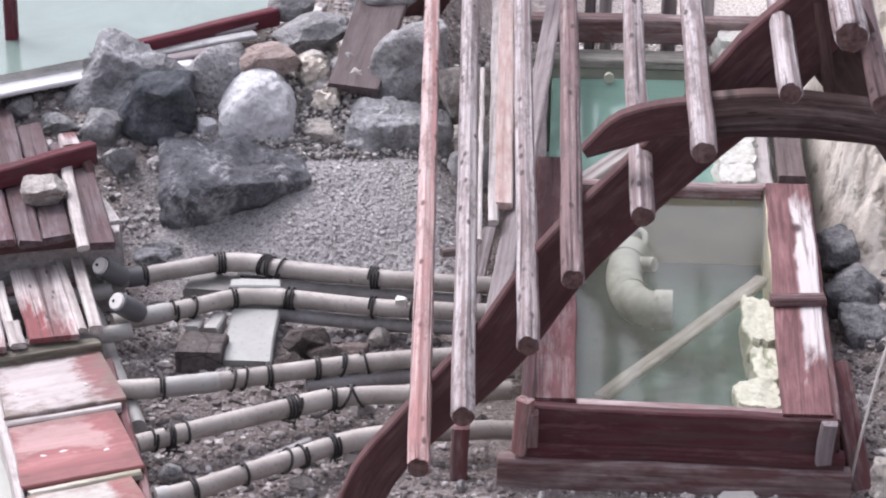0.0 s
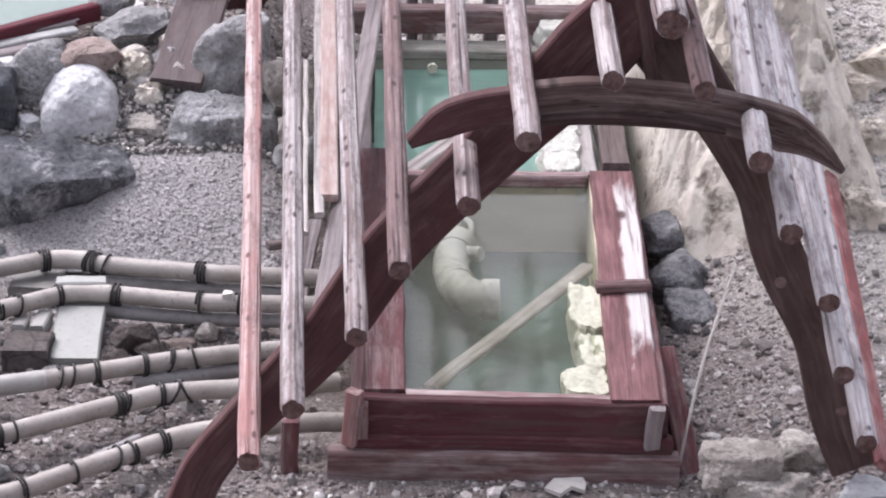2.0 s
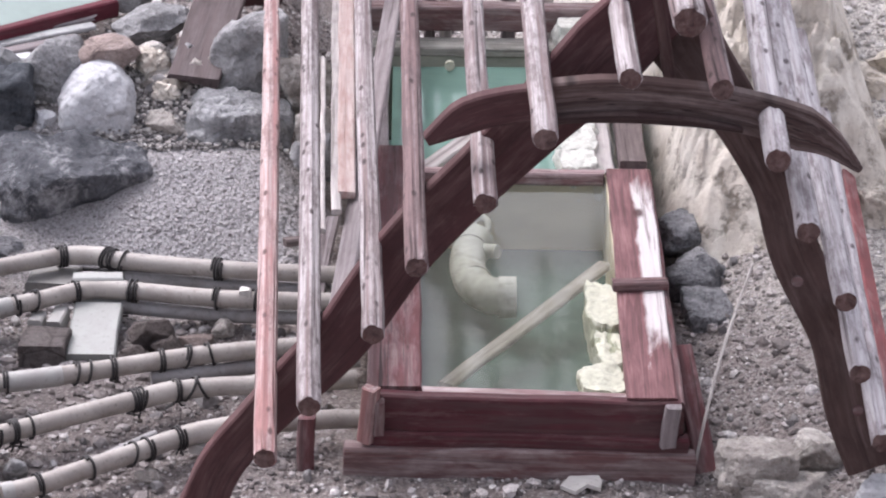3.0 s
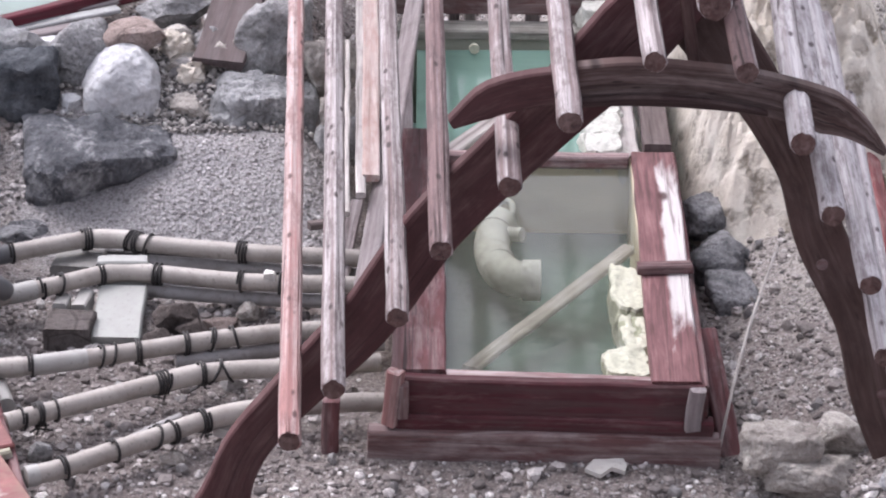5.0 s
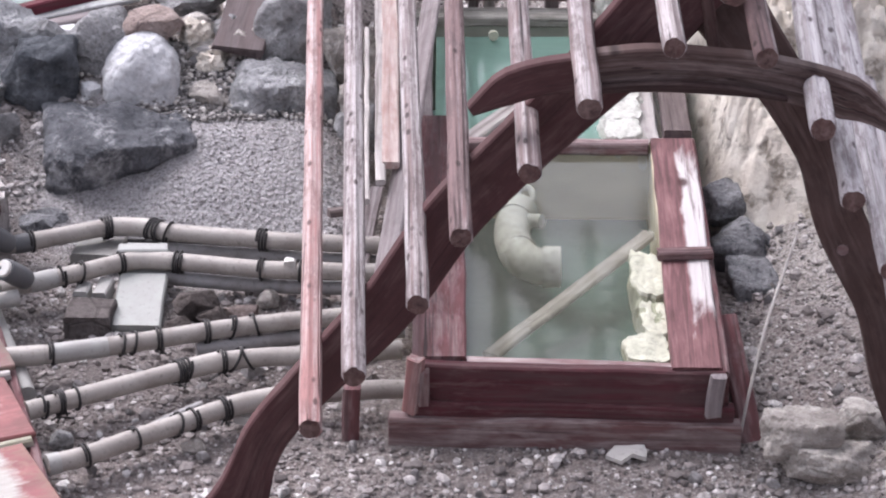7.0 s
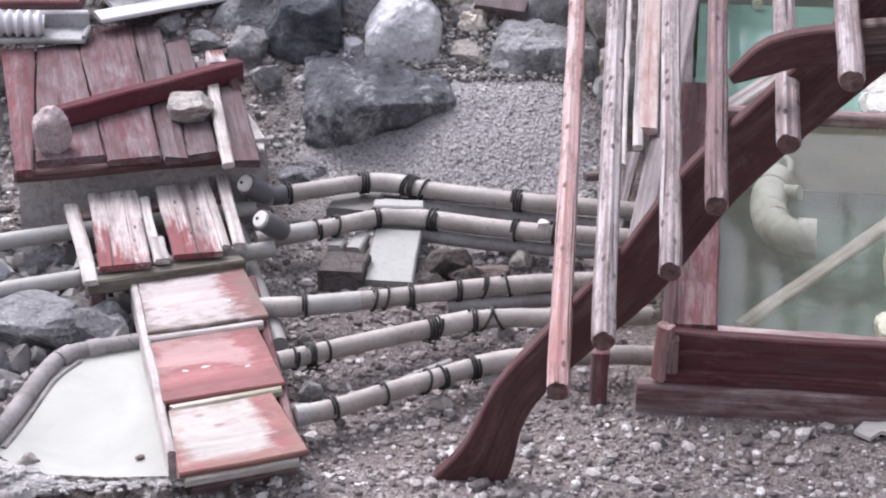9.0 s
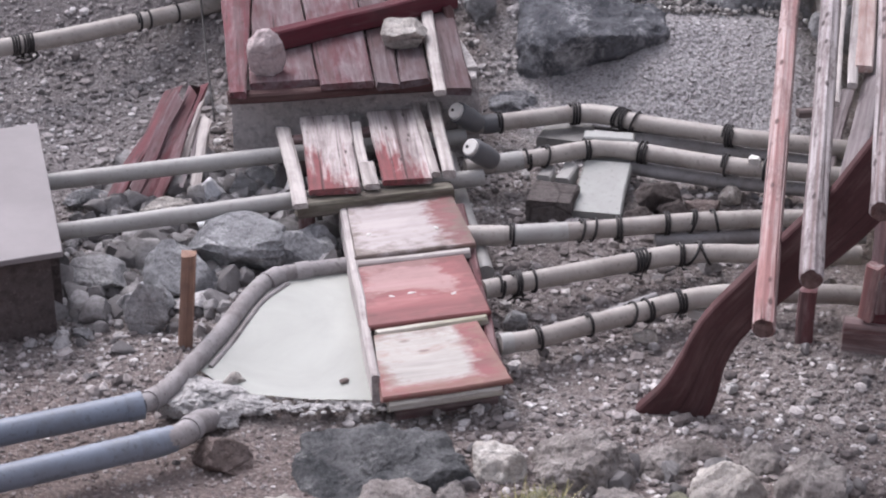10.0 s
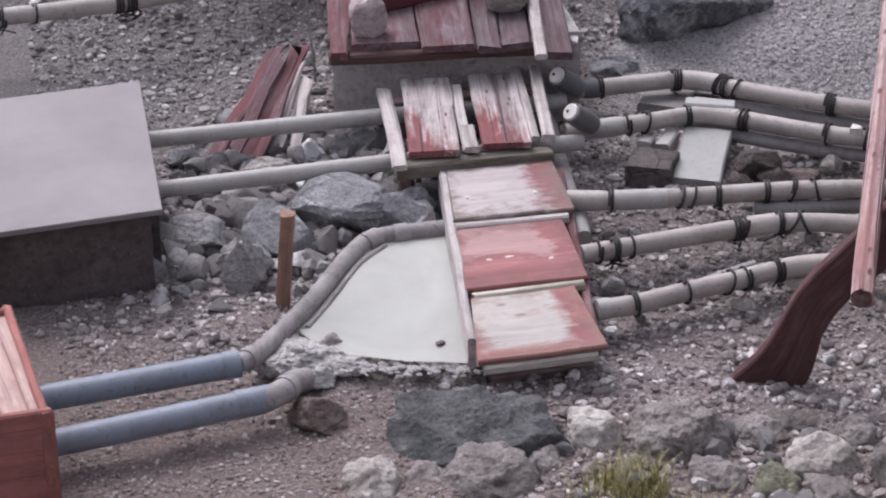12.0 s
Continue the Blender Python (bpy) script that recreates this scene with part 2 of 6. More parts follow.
tank_edge = flank_worn("tank_edge", (0.17, 0.082, 0.085), (0.60, 0.56, 0.555))
tank_side = painted_wood("tank_side", (0.17, 0.072, 0.077), (0.275, 0.195, 0.195), 0.45, crack=0.95, knots=0.5)
tank_base = painted_wood("tank_base", (0.19, 0.10, 0.10), (0.33, 0.265, 0.26), 0.52)
gable_wood = painted_wood("gable_wood", (0.095, 0.060, 0.055), (0.165, 0.122, 0.115), 0.46, (0.024, 0.017, 0.016), 0.6, base="UV", knots=0.8)
gable_red = painted_wood("gable_red", (0.092, 0.043, 0.045), (0.14, 0.085, 0.084), 0.38, (0.030, 0.017, 0.017), 0.35, base="UV", knots=0.3)
gable_plain = painted_wood("gable_plain", (0.105, 0.068, 0.063), (0.145, 0.103, 0.097), 0.42, (0.032, 0.022, 0.02), 0.3, base="UV", knots=0.5)
tie_grey = painted_wood("tie_grey", (0.10, 0.064, 0.060), (0.21, 0.165, 0.158), 0.50, (0.022, 0.015, 0.014), 0.7, base="UV", knots=0.8)
gap_strip = painted_wood("gap_strip", (0.06, 0.036, 0.035), (0.12, 0.085, 0.08), 0.4, (0.018, 0.012, 0.012), 0.6, base="UV")
brace_wood = painted_wood("brace_wood", (0.09, 0.045, 0.045), (0.12, 0.075, 0.07), 0.45, (0.02, 0.014, 0.013), 0.4)
log_grey = round_pole("log_grey", (0.19, 0.142, 0.14), (0.385, 0.355, 0.357), (0.05, 0.037, 0.037), 0.52)
log_pink = round_pole("log_pink", (0.30, 0.155, 0.147), (0.42, 0.345, 0.335), (0.09, 0.052, 0.05), 0.45)
log_dark = round_pole("log_dark", (0.16, 0.105, 0.105), (0.35, 0.30, 0.30), (0.045, 0.03, 0.03), 0.42)
log_bleached = round_pole("log_bleached", (0.30, 0.265, 0.27), (0.455, 0.435, 0.445), (0.08, 0.065, 0.068), 0.72)
log_end = painted_wood("log_end", (0.12, 0.065, 0.06), (0.19, 0.13, 0.12), 0.5, (0.03, 0.02, 0.02), 0.5)
plank_orange = painted_wood("plank_orange", (0.52, 0.36, 0.325), (0.60, 0.51, 0.48), 0.62, (0.2, 0.1, 0.08), 0.3)
plank_pale = painted_wood("plank_pale", (0.50, 0.42, 0.40), (0.60, 0.56, 0.54), 0.8, crack=0.4)
plank_grey = painted_wood("plank_grey", (0.22, 0.185, 0.19), (0.31, 0.275, 0.28), 0.7)
plank_brown = painted_wood("plank_brown", (0.13, 0.098, 0.095), (0.19, 0.155, 0.15), 0.6)
stake_wood = painted_wood("stake_wood", (0.34, 0.20, 0.145), (0.36, 0.23, 0.175), 0.5, crack=0.2)
new_red = painted_wood("new_red", (0.40, 0.165, 0.145), (0.41, 0.225, 0.20), 0.25, crack=0.25)
new_pale = painted_wood("new_pale", (0.52, 0.36, 0.32), (0.56, 0.42, 0.38), 0.5, crack=0.15)

rock_dark = stone("rock_dark", (0.085, 0.087, 0.095), (0.40, 0.40, 0.415))
rock_lava = stone("rock_lava", (0.055, 0.058, 0.067), (0.21, 0.213, 0.228), (0.50, 0.50, 0.51), scale=6.0, spread=0.62, cracks=0.2)
rock_mottled = stone("rock_mottled", (0.19, 0.192, 0.20), (0.42, 0.422, 0.43), (0.62, 0.62, 0.625), scale=8.0, spread=0.5, cracks=0.3)
rock_border = stone("rock_border", (0.19, 0.168, 0.158), (0.44, 0.405, 0.385), (0.54, 0.505, 0.47), scale=8.0, spread=0.35, cracks=0.3)
crust_pale = stone("crust_pale", (0.42, 0.405, 0.40), (0.66, 0.645, 0.63), scale=10.0)
rock_black = stone("rock_black", (0.040, 0.046, 0.056), (0.15, 0.157, 0.17), (0.27, 0.275, 0.285), spread=0.1, cracks=0.2)
rock_grey = stone("rock_grey", (0.20, 0.198, 0.20), (0.46, 0.455, 0.46), (0.58, 0.57, 0.56), spread=0.3, cracks=0.35)
rock_pale = stone("rock_pale", (0.50, 0.505, 0.52), (0.62, 0.62, 0.635), scale=5.0, cracks=0.0, relief=0.6)
rock_white = stone("rock_white", (0.5, 0.49, 0.48), (0.72, 0.71, 0.70))
rock_orange = stone("rock_orange", (0.27, 0.205, 0.185), (0.41, 0.335, 0.31), (0.45, 0.40, 0.38), spread=0.3)
rock_brown = stone("rock_brown", (0.14, 0.11, 0.10), (0.28, 0.23, 0.215))
rock_umber = stone("rock_umber", (0.045, 0.037, 0.035), (0.14, 0.118, 0.11), cracks=0.2)
rock_pink = stone("rock_pink", (0.46, 0.375, 0.375), (0.60, 0.52, 0.515))
rock_slab = stone("rock_slab", (0.055, 0.058, 0.062), (0.19, 0.19, 0.193), (0.34, 0.335, 0.33), scale=8.0, spread=0.4, cracks=0.2)
m_ = Mat("rock_mound")
at_ = m_.space((1, 1, 1), False)
lump_ = m_.noise(at_, 4.0, 8, 0.62, 0.5)
pock_ = m_.noise(at_, 9.0, 8, 0.66)
c_ = m_.ramp(lump_, [(0.32, (0.50, 0.445, 0.38)), (0.50, (0.63, 0.58, 0.51)), (0.68, (0.72, 0.685, 0.615))])
c_ = m_.mix(m_.ramp(pock_, [(0.36, 0.85), (0.45, 0.0)]), c_, (0.24, 0.205, 0.17))
c_ = m_.mix(m_.ramp(m_.noise(at_, 48.0, 7, 0.75), [(0.36, 0.45), (0.46, 0.0)]), c_, (0.38, 0.335, 0.285))
m_.bump(m_.math("ADD", m_.math("MULTIPLY", lump_, 1.5), m_.ramp(pock_, [(0.32, 0.0), (0.50, 1.0)])), 0.6, 0.03)
rock_mound = m_.done(c_, 0.92, spec=0.15)
rock_sinter = stone("rock_sinter", (0.30, 0.27, 0.25), (0.60, 0.565, 0.52), (0.72, 0.70, 0.66), cracks=0.3)
rock_moss = stone("rock_moss", (0.14, 0.135, 0.11), (0.30, 0.30, 0.21))
concrete = stone("concrete", (0.40, 0.372, 0.362), (0.56, 0.53, 0.52), (0.62, 0.59, 0.575), scale=4.0, spread=0.2, cracks=0.2)
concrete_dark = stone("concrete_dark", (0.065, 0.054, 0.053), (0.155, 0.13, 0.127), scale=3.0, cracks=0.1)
sulphur = stone("sulphur", (0.50, 0.505, 0.40), (0.58, 0.58, 0.475), (0.61, 0.61, 0.53), scale=4.0, cracks=0.0, relief=0.2)
crust_white = stone("crust_white", (0.54, 0.54, 0.49), (0.62, 0.62, 0.575), scale=5.0, cracks=0.0, relief=0.25)
block_dark = stone("block_dark", (0.075, 0.063, 0.06), (0.17, 0.15, 0.145), scale=5.0)

pvc_beige = plastic("pvc_beige", (0.338, 0.312, 0.288), (0.19, 0.163, 0.148), 0.5, 0.75)
pvc_grey = plastic("pvc_grey", (0.34, 0.335, 0.32), (0.22, 0.2, 0.19))
pvc_stained = plastic("pvc_stained", (0.27, 0.26, 0.26), (0.15, 0.13, 0.125), 0.7, 0.8)
pvc_crusted = plastic("pvc_crusted", (0.285, 0.268, 0.268), (0.13, 0.112, 0.11), 0.8, 0.95)
pvc_blue = plastic("pvc_blue", (0.188, 0.218, 0.268), (0.13, 0.138, 0.155), 0.38, 0.8)
pvc_dark = plastic("pvc_dark", (0.10, 0.103, 0.11), (0.15, 0.14, 0.138), 0.55)
pvc_sunken = plastic("pvc_sunken", (0.55, 0.55, 0.52), (0.27, 0.27, 0.25), 0.7, 0.95)
pvc_white = plastic("pvc_white", (0.56, 0.55, 0.525), (0.36, 0.335, 0.31))
box_grey = plastic("box_grey", (0.305, 0.312, 0.295), (0.22, 0.21, 0.20), 0.55, 0.6)
box_dull = plastic("box_dull", (0.20, 0.195, 0.185), (0.12, 0.11, 0.105), 0.65, 0.8)
rubber = plastic("rubber", (0.022, 0.02, 0.021), (0.05, 0.045, 0.042), 0.7, 0.5)
wire = plastic("wire", (0.45, 0.43, 0.41), (0.25, 0.2, 0.18), 0.5)
bag_white = plastic("bag_white", (0.55, 0.55, 0.56), (0.33, 0.32, 0.32), 0.6, 0.4)
sheet_grey = plastic("sheet_grey", (0.34, 0.345, 0.345), (0.15, 0.145, 0.14), 0.6, 0.95)

m_ = Mat("slab")
at_ = m_.space((1, 1, 1), False)
c_ = m_.ramp(m_.noise(at_, 2.2, 7, 0.6), [(0.35, (0.175, 0.160, 0.162)), (0.7, (0.232, 0.213, 0.216))])
m_.bump(m_.noise(at_, 30, 5), 0.1, 0.004)
slab = m_.done(c_, 0.6, spec=0.3)

def soil_tint(m, at, c, k=1.0):
    """Where the soil differs: a pale crusted bank beyond the tank, fine grit below the rock wall, paled further for
    slope light and haze, browner earth along the front border.
    """
    axes = m.add("ShaderNodeSeparateXYZ", Vector=at)
    east, north = axes.outputs[0], axes.outputs[1]
    crust = m.math("ADD", m.math("MULTIPLY", m.math("MINIMUM", east, 2.2), 1.3), m.math("MULTIPLY", m.noise(at, 2.2, 8, 0.7), 1.7))
    crust = m.math("SUBTRACT", crust, m.math("MULTIPLY", m.math("MAXIMUM", m.math("SUBTRACT", east, 3.4), 0.0), 1.5))
    crust = m.math("ADD", crust, m.math("MULTIPLY", m.math("MINIMUM", m.math("SUBTRACT", north, 9.0), 0.7), 0.9))
    c = m.mix(m.ramp(m.math("SUBTRACT", crust, 2.35), [(0.0, 0.0), (0.9, 0.85 * k)]), c, (0.68, 0.645, 0.595))
    slate = m.math("SUBTRACT", m.math("SUBTRACT", m.math("MULTIPLY", north, 0.5), east), m.math("MULTIPLY", m.noise(at, 2.4, 6, 0.7), 0.8))
    c = m.mix(m.ramp(m.math("SUBTRACT", slate, 6.0), [(0.0, 0.0), (0.5, 0.65 * k)]), c, (0.16, 0.154, 0.160))
    # fine grey grit; its colour also carries the slope's skylight and bluish steam haze
    gap = m.add("ShaderNodeVectorMath", Vector=at)
    gap.operation = "DISTANCE"
    gap.inputs[1].default_value = (-0.52, 9.40, 0.1)
    patch = m.math("ADD", gap.outputs["Value"], m.math("MULTIPLY", m.noise(at, 3.0, 6, 0.7), 0.6))
    c = m.mix(m.ramp(patch, [(0.80, 0.75 * k), (1.25, 0.0)]), c, (0.46, 0.452, 0.462))
    # darker, browner soil round the pipes, with their shade painted into the same patch
    pipe_dist = m.add("ShaderNodeVectorMath", Vector=at)
    pipe_dist.operation = "DISTANCE"
    pipe_dist.inputs[1].default_value = (-0.50, 8.05, 0.0)
    shaded_soil = m.math("ADD", pipe_dist.outputs["Value"], m.math("MULTIPLY", m.noise(at, 3.5, 6, 0.7), 0.5))
    c = m.mix(m.ramp(shaded_soil, [(0.70, 0.75 * k), (1.25, 0.0)]), c, (0.165, 0.143, 0.137))
    front = m.math("SUBTRACT", m.math("SUBTRACT", 7.35, m.math("MULTIPLY", east, 0.13)), north)
    brown = m.math("ADD", m.math("MULTIPLY", front, 0.9), m.math("SUBTRACT", m.noise(at, 2.6, 7, 0.7), 0.5))
    return m.mix(m.ramp(brown, [(0.2, 0.0), (0.6, 0.75 * k)]), c, (0.235, 0.182, 0.165))


m_ = Mat("gravel_ground")
at_ = m_.space((1, 1, 1), False)
broad_ = m_.noise(at_, 0.9, 6, 0.6, 0.3)
fine_ = m_.noise(at_, 22.0, 9, 0.78)
grit_ = m_.noise(at_, 85.0, 5, 0.75)
peb_ = m_.cells(at_, 55.0)
tone_ = m_.add("ShaderNodeSeparateColor", Color=m_.cells(at_, 55.0, out=1)).outputs[0]
c_ = m_.ramp(fine_, [(0.30, (0.165, 0.143, 0.136)), (0.55, (0.325, 0.288, 0.274)), (0.74, (0.50, 0.458, 0.44))])
c_ = m_.mix(m_.ramp(tone_, [(0.55, 0.0), (1.0, 0.45)]), c_, (0.52, 0.50, 0.50))
c_ = m_.mix(m_.ramp(broad_, [(0.42, 0.0), (0.62, 0.6)]), c_, (0.25, 0.202, 0.187))
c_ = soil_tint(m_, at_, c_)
c_ = m_.mix(m_.ramp(grit_, [(0.38, 0.65), (0.54, 0.0)]), c_, (0.12, 0.107, 0.105))
c_ = m_.mix(m_.ramp(grit_, [(0.56, 0.0), (0.70, 0.6)]), c_, (0.60, 0.58, 0.575))
m_.bump(m_.math("ADD", m_.math("SUBTRACT", m_.math("MULTIPLY", fine_, 1.4), peb_), m_.math("MULTIPLY", grit_, 0.5)), 0.9, 0.017)
gravel_ground = m_.done(c_, 0.95, spec=0.15)

m_ = Mat("pebbles")
info_ = m_.add("ShaderNodeNewGeometry").outputs["Random Per Island"]
c_ = m_.ramp(info_, [(0.0, (0.09, 0.08, 0.078)), (0.35, (0.235, 0.21, 0.202)), (0.65, (0.40, 0.366, 0.355)), (0.86, (0.56, 0.53, 0.52)), (1.0, (0.78, 0.76, 0.745))])
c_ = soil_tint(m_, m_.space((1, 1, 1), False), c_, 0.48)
c_ = m_.mix(m_.ramp(m_.noise(m_.space((1, 1, 1), False), 90.0, 5), [(0.35, 0.5), (0.6, 0.0)]), c_, (0.10, 0.09, 0.09))
pebbles = m_.done(c_, 0.92, spec=0.2)

m_ = Mat("rubble_stone")
info_ = m_.add("ShaderNodeNewGeometry").outputs["Random Per Island"]
c_ = m_.ramp(info_, [(0.0, (0.11, 0.104, 0.105)), (0.5, (0.225, 0.216, 0.217)), (0.9, (0.37, 0.358, 0.357)), (1.0, (0.54, 0.525, 0.52))])
c_ = m_.mix(m_.ramp(m_.noise(m_.space((1, 1, 1), False), 60.0, 6, 0.7), [(0.35, 0.6), (0.6, 0.0)]), c_, (0.11, 0.10, 0.096))
m_.bump(m_.noise(m_.space((1, 1, 1), False), 90.0, 6, 0.7), 0.6, 0.008)
rubble_stone = m_.done(c_, 0.92, spec=0.2)

m_ = Mat("crumb_stone")
info_ = m_.add("ShaderNodeNewGeometry").outputs["Random Per Island"]
crumb_stone = m_.done(m_.ramp(info_, [(0.0, (0.10, 0.095, 0.095)), (0.4, (0.30, 0.28, 0.27)), (0.8, (0.50, 0.475, 0.45)), (1.0, (0.68, 0.66, 0.63))]), 0.92, spec=0.2)

m_ = Mat("grass_blade")
info_ = m_.add("ShaderNodeNewGeometry").outputs["Random Per Island"]
grass_blade = m_.done(m_.ramp(info_, [(0.0, (0.10, 0.115, 0.04)), (0.5, (0.28, 0.265, 0.10)), (1.0, (0.50, 0.43, 0.25))]), 0.7)


def water(name, murk, clear, cloudy, gloss_rough=0.08):
    """Hot-spring water: tinted and partly see-through, partly milky, with a watery sheen."""
    m = Mat(name)
    at = m.space((1, 1, 1), False)
    ripple = m.noise(at, 7.0, 3, 0.5)
    b = m.add("ShaderNodeBump", Height=ripple, Strength=0.08, Distance=0.02)
    haze = m.add("ShaderNodeBsdfDiffuse")
    m.feed(haze.inputs["Color"], m.ramp(m.noise(at, 2.5, 6, 0.6, 0.6), [(0.32, tuple(c * 0.78 for c in murk)), (0.68, murk)]))
    through_it = m.add("ShaderNodeBsdfTransparent")
    m.feed(through_it.inputs["Color"], (*clear, 1))
    body = m.add("ShaderNodeMixShader")
    m.feed(body.inputs[0], cloudy)
    m.tree.links.new(through_it.outputs[0], body.inputs[1])
    m.tree.links.new(haze.outputs[0], body.inputs[2])
    sheen = m.add("ShaderNodeBsdfGlossy")
    m.feed(sheen.inputs["Roughness"], gloss_rough)
    m.tree.links.new(b.outputs[0], sheen.inputs["Normal"])
    edge = m.add("ShaderNodeFresnel", IOR=1.33)
    m.tree.links.new(b.outputs[0], edge.inputs["Normal"])
    top = m.add("ShaderNodeMixShader")
    m.tree.links.new(edge.outputs[0], top.inputs[0])
    m.tree.links.new(body.outputs[0], top.inputs[1])
    m.tree.links.new(sheen.outputs[0], top.inputs[2])
    m.tree.links.new(top.outputs[0], m.tree.nodes["Material Output"].inputs["Surface"])
    return m.mat


tank_water = water("tank_water", (0.365, 0.362, 0.298), (0.86, 0.89, 0.82), 0.17)
back_water = water("back_water", (0.27, 0.44, 0.37), (0.55, 0.78, 0.70), 0.65)
pool_milk = water("pool_milk", (0.385, 0.395, 0.362), (0.85, 0.88, 0.84), 0.96, 0.25)
upper_milk = water("upper_milk", (0.185, 0.24, 0.215), (0.7, 0.8, 0.75), 0.92, 0.12)

# ---- builders ----
PLACE = {}


def thing(name, at, label, category, group="", kind=""):
    """An Empty at a thing's base, to carry its parts."""
    ob = new(name)
    ob.empty_display_size = 0.1
    ob.location = at
    PLACE[ob] = Matrix.Translation(at)
    return tagged(ob, label, category, group, kind)


def mesh_of(name, bm, mats, smooth=True):
    me = bpy.data.meshes.new(name)
    bm.normal_update()
    bm.to_mesh(me)
    bm.free()
    for one in mats if isinstance(mats, (list, tuple)) else [mats]:
        me.materials.append(one)
    if smooth:
        me.shade_smooth()
        me.set_sharp_from_angle(angle=radians(38))
    return me


def part(name, bm, mats, parent=None, label="", m=Matrix(), smooth=True):
    """Link a bmesh as one mesh object under a thing or a part; m: its pose in the world."""
    me = bm if isinstance(bm, bpy.types.Mesh) else mesh_of(name, bm, mats, smooth)
    ob = new(name, me)
    ob.matrix_basis = m
    PLACE[ob] = m.copy()
    if parent:
        ob.parent = parent
        ob.matrix_parent_inverse = PLACE[parent].inverted()
    return tagged(ob, label)


def along(p0, p1, up=(0, 0, 1)):
    """A pose at p0 with x towards p1 and z as near to up as can be."""
    x = (Vector(p1) - Vector(p0)).normalized()
    y = Vector(up).cross(x).normalized()
    z = x.cross(y)
    m = Matrix((x, y, z)).transposed().to_4x4()
    m.translation = p0
    return m


def board_mesh(length, width, thick, seed, ragged=0.006, wobble=0.003, sag=0.0, taper=1.0, skew=0.0):
    """A sawn board along x, its top face at z = 0, with eased edges and uneven ends; skew: slant of the first end."""
    rnd = random.Random(seed)
    bm = bmesh.new()
    n = max(2, min(10, int(length / 0.14)))
    c = min(0.006, thick * 0.25)
    w = width / 2
    outline = [(-w + c, 0), (w - c, 0), (w, -c), (w, -thick + c), (w - c, -thick), (-w + c, -thick), (-w, -thick + c), (-w, -c)]
    rings = []
    for i in range(n + 1):
        u = i / n
        dy, dz = rnd.uniform(-wobble, wobble), rnd.uniform(-wobble, wobble) * 0.6 - sag * math.sin(math.pi * u)
        k = 1 + (taper - 1) * u
        end = rnd.uniform(-ragged, ragged) if i in (0, n) else 0
        slant = skew if i == 0 else 0.0
        rings.append([bm.verts.new((length * u + slant * y + end + (rnd.uniform(-ragged, ragged) if i in (0, n) else 0), y * k + dy, z + dz)) for y, z in outline])
    for a, b in zip(rings, rings[1:]):
        for j in range(8):
            k = (j + 1) % 8
            bm.faces.new((a[j], a[k], b[k], b[j]))
    bm.faces.new(rings[0][::-1])
    bm.faces.new(rings[-1])
    bmesh.ops.recalc_face_normals(bm, faces=bm.faces)
    return bm


def board(name, parent, p0, p1, width, thick, mat, seed, up=(0, 0, 1), label="", **shape):
    length = (Vector(p1) - Vector(p0)).length
    return part(name, board_mesh(length, width, thick, seed, **shape), mat, parent, label, along(p0, p1, up))


def smooth_path(points, step=0.04):
    """Points along a soft curve through the given ones."""
    p = [Vector(q) for q in points]
    p = [2 * p[0] - p[1]] + p + [2 * p[-1] - p[-2]]
    out = []
    for a, b, c, d in zip(p, p[1:], p[2:], p[3:]):
        n = max(1, int((c - b).length / step))
        for i in range(n):
            t = i / n
            out.append(0.5 * (2 * b + (c - a) * t + (2 * a - 5 * b + 4 * c - d) * t * t + (3 * b - a - 3 * c + d) * t ** 3))
    return out + [p[-2]]


def sweep(bm, path, radius, sides=14, cap=True, jitter=0.0, seed=0, end_slot=0):
    """A tube along a path; radius: a number or one for each point."""
    rnd = random.Random(seed)
    rings, side = [], None
    for i, q in enumerate(path):
        d = (path[min(i + 1, len(path) - 1)] - path[max(i - 1, 0)]).normalized()
        side = side - d * side.dot(d) if side else d.orthogonal()
        side.normalize()
        other = d.cross(side)
        r = radius[i] if isinstance(radius, (list, tuple)) else radius
        rings.append([bm.verts.new(q + (side * math.cos(a) + other * math.sin(a)) * r * (1 + rnd.uniform(-jitter, jitter)))
                      for a in (2 * math.pi * j / sides for j in range(sides))])
    for a, b in zip(rings, rings[1:]):
        for j in range(sides):
            k = (j + 1) % sides
            bm.faces.new((a[j], a[k], b[k], b[j]))
    if cap:
        for ring in (rings[0][::-1], rings[-1]):
            bm.faces.new(ring).material_index = end_slot
    return bm


def tube(name, parent, points, radius, mat, label="", step=0.04, sides=14, straight=False):
    path = [Vector(q) for q in points] if straight else smooth_path(points, step)
    base = path[0].copy()
    bm = sweep(bmesh.new(), [q - base for q in path], radius, sides)
    return part(name, bm, mat, parent, label, Matrix.Translation(base))


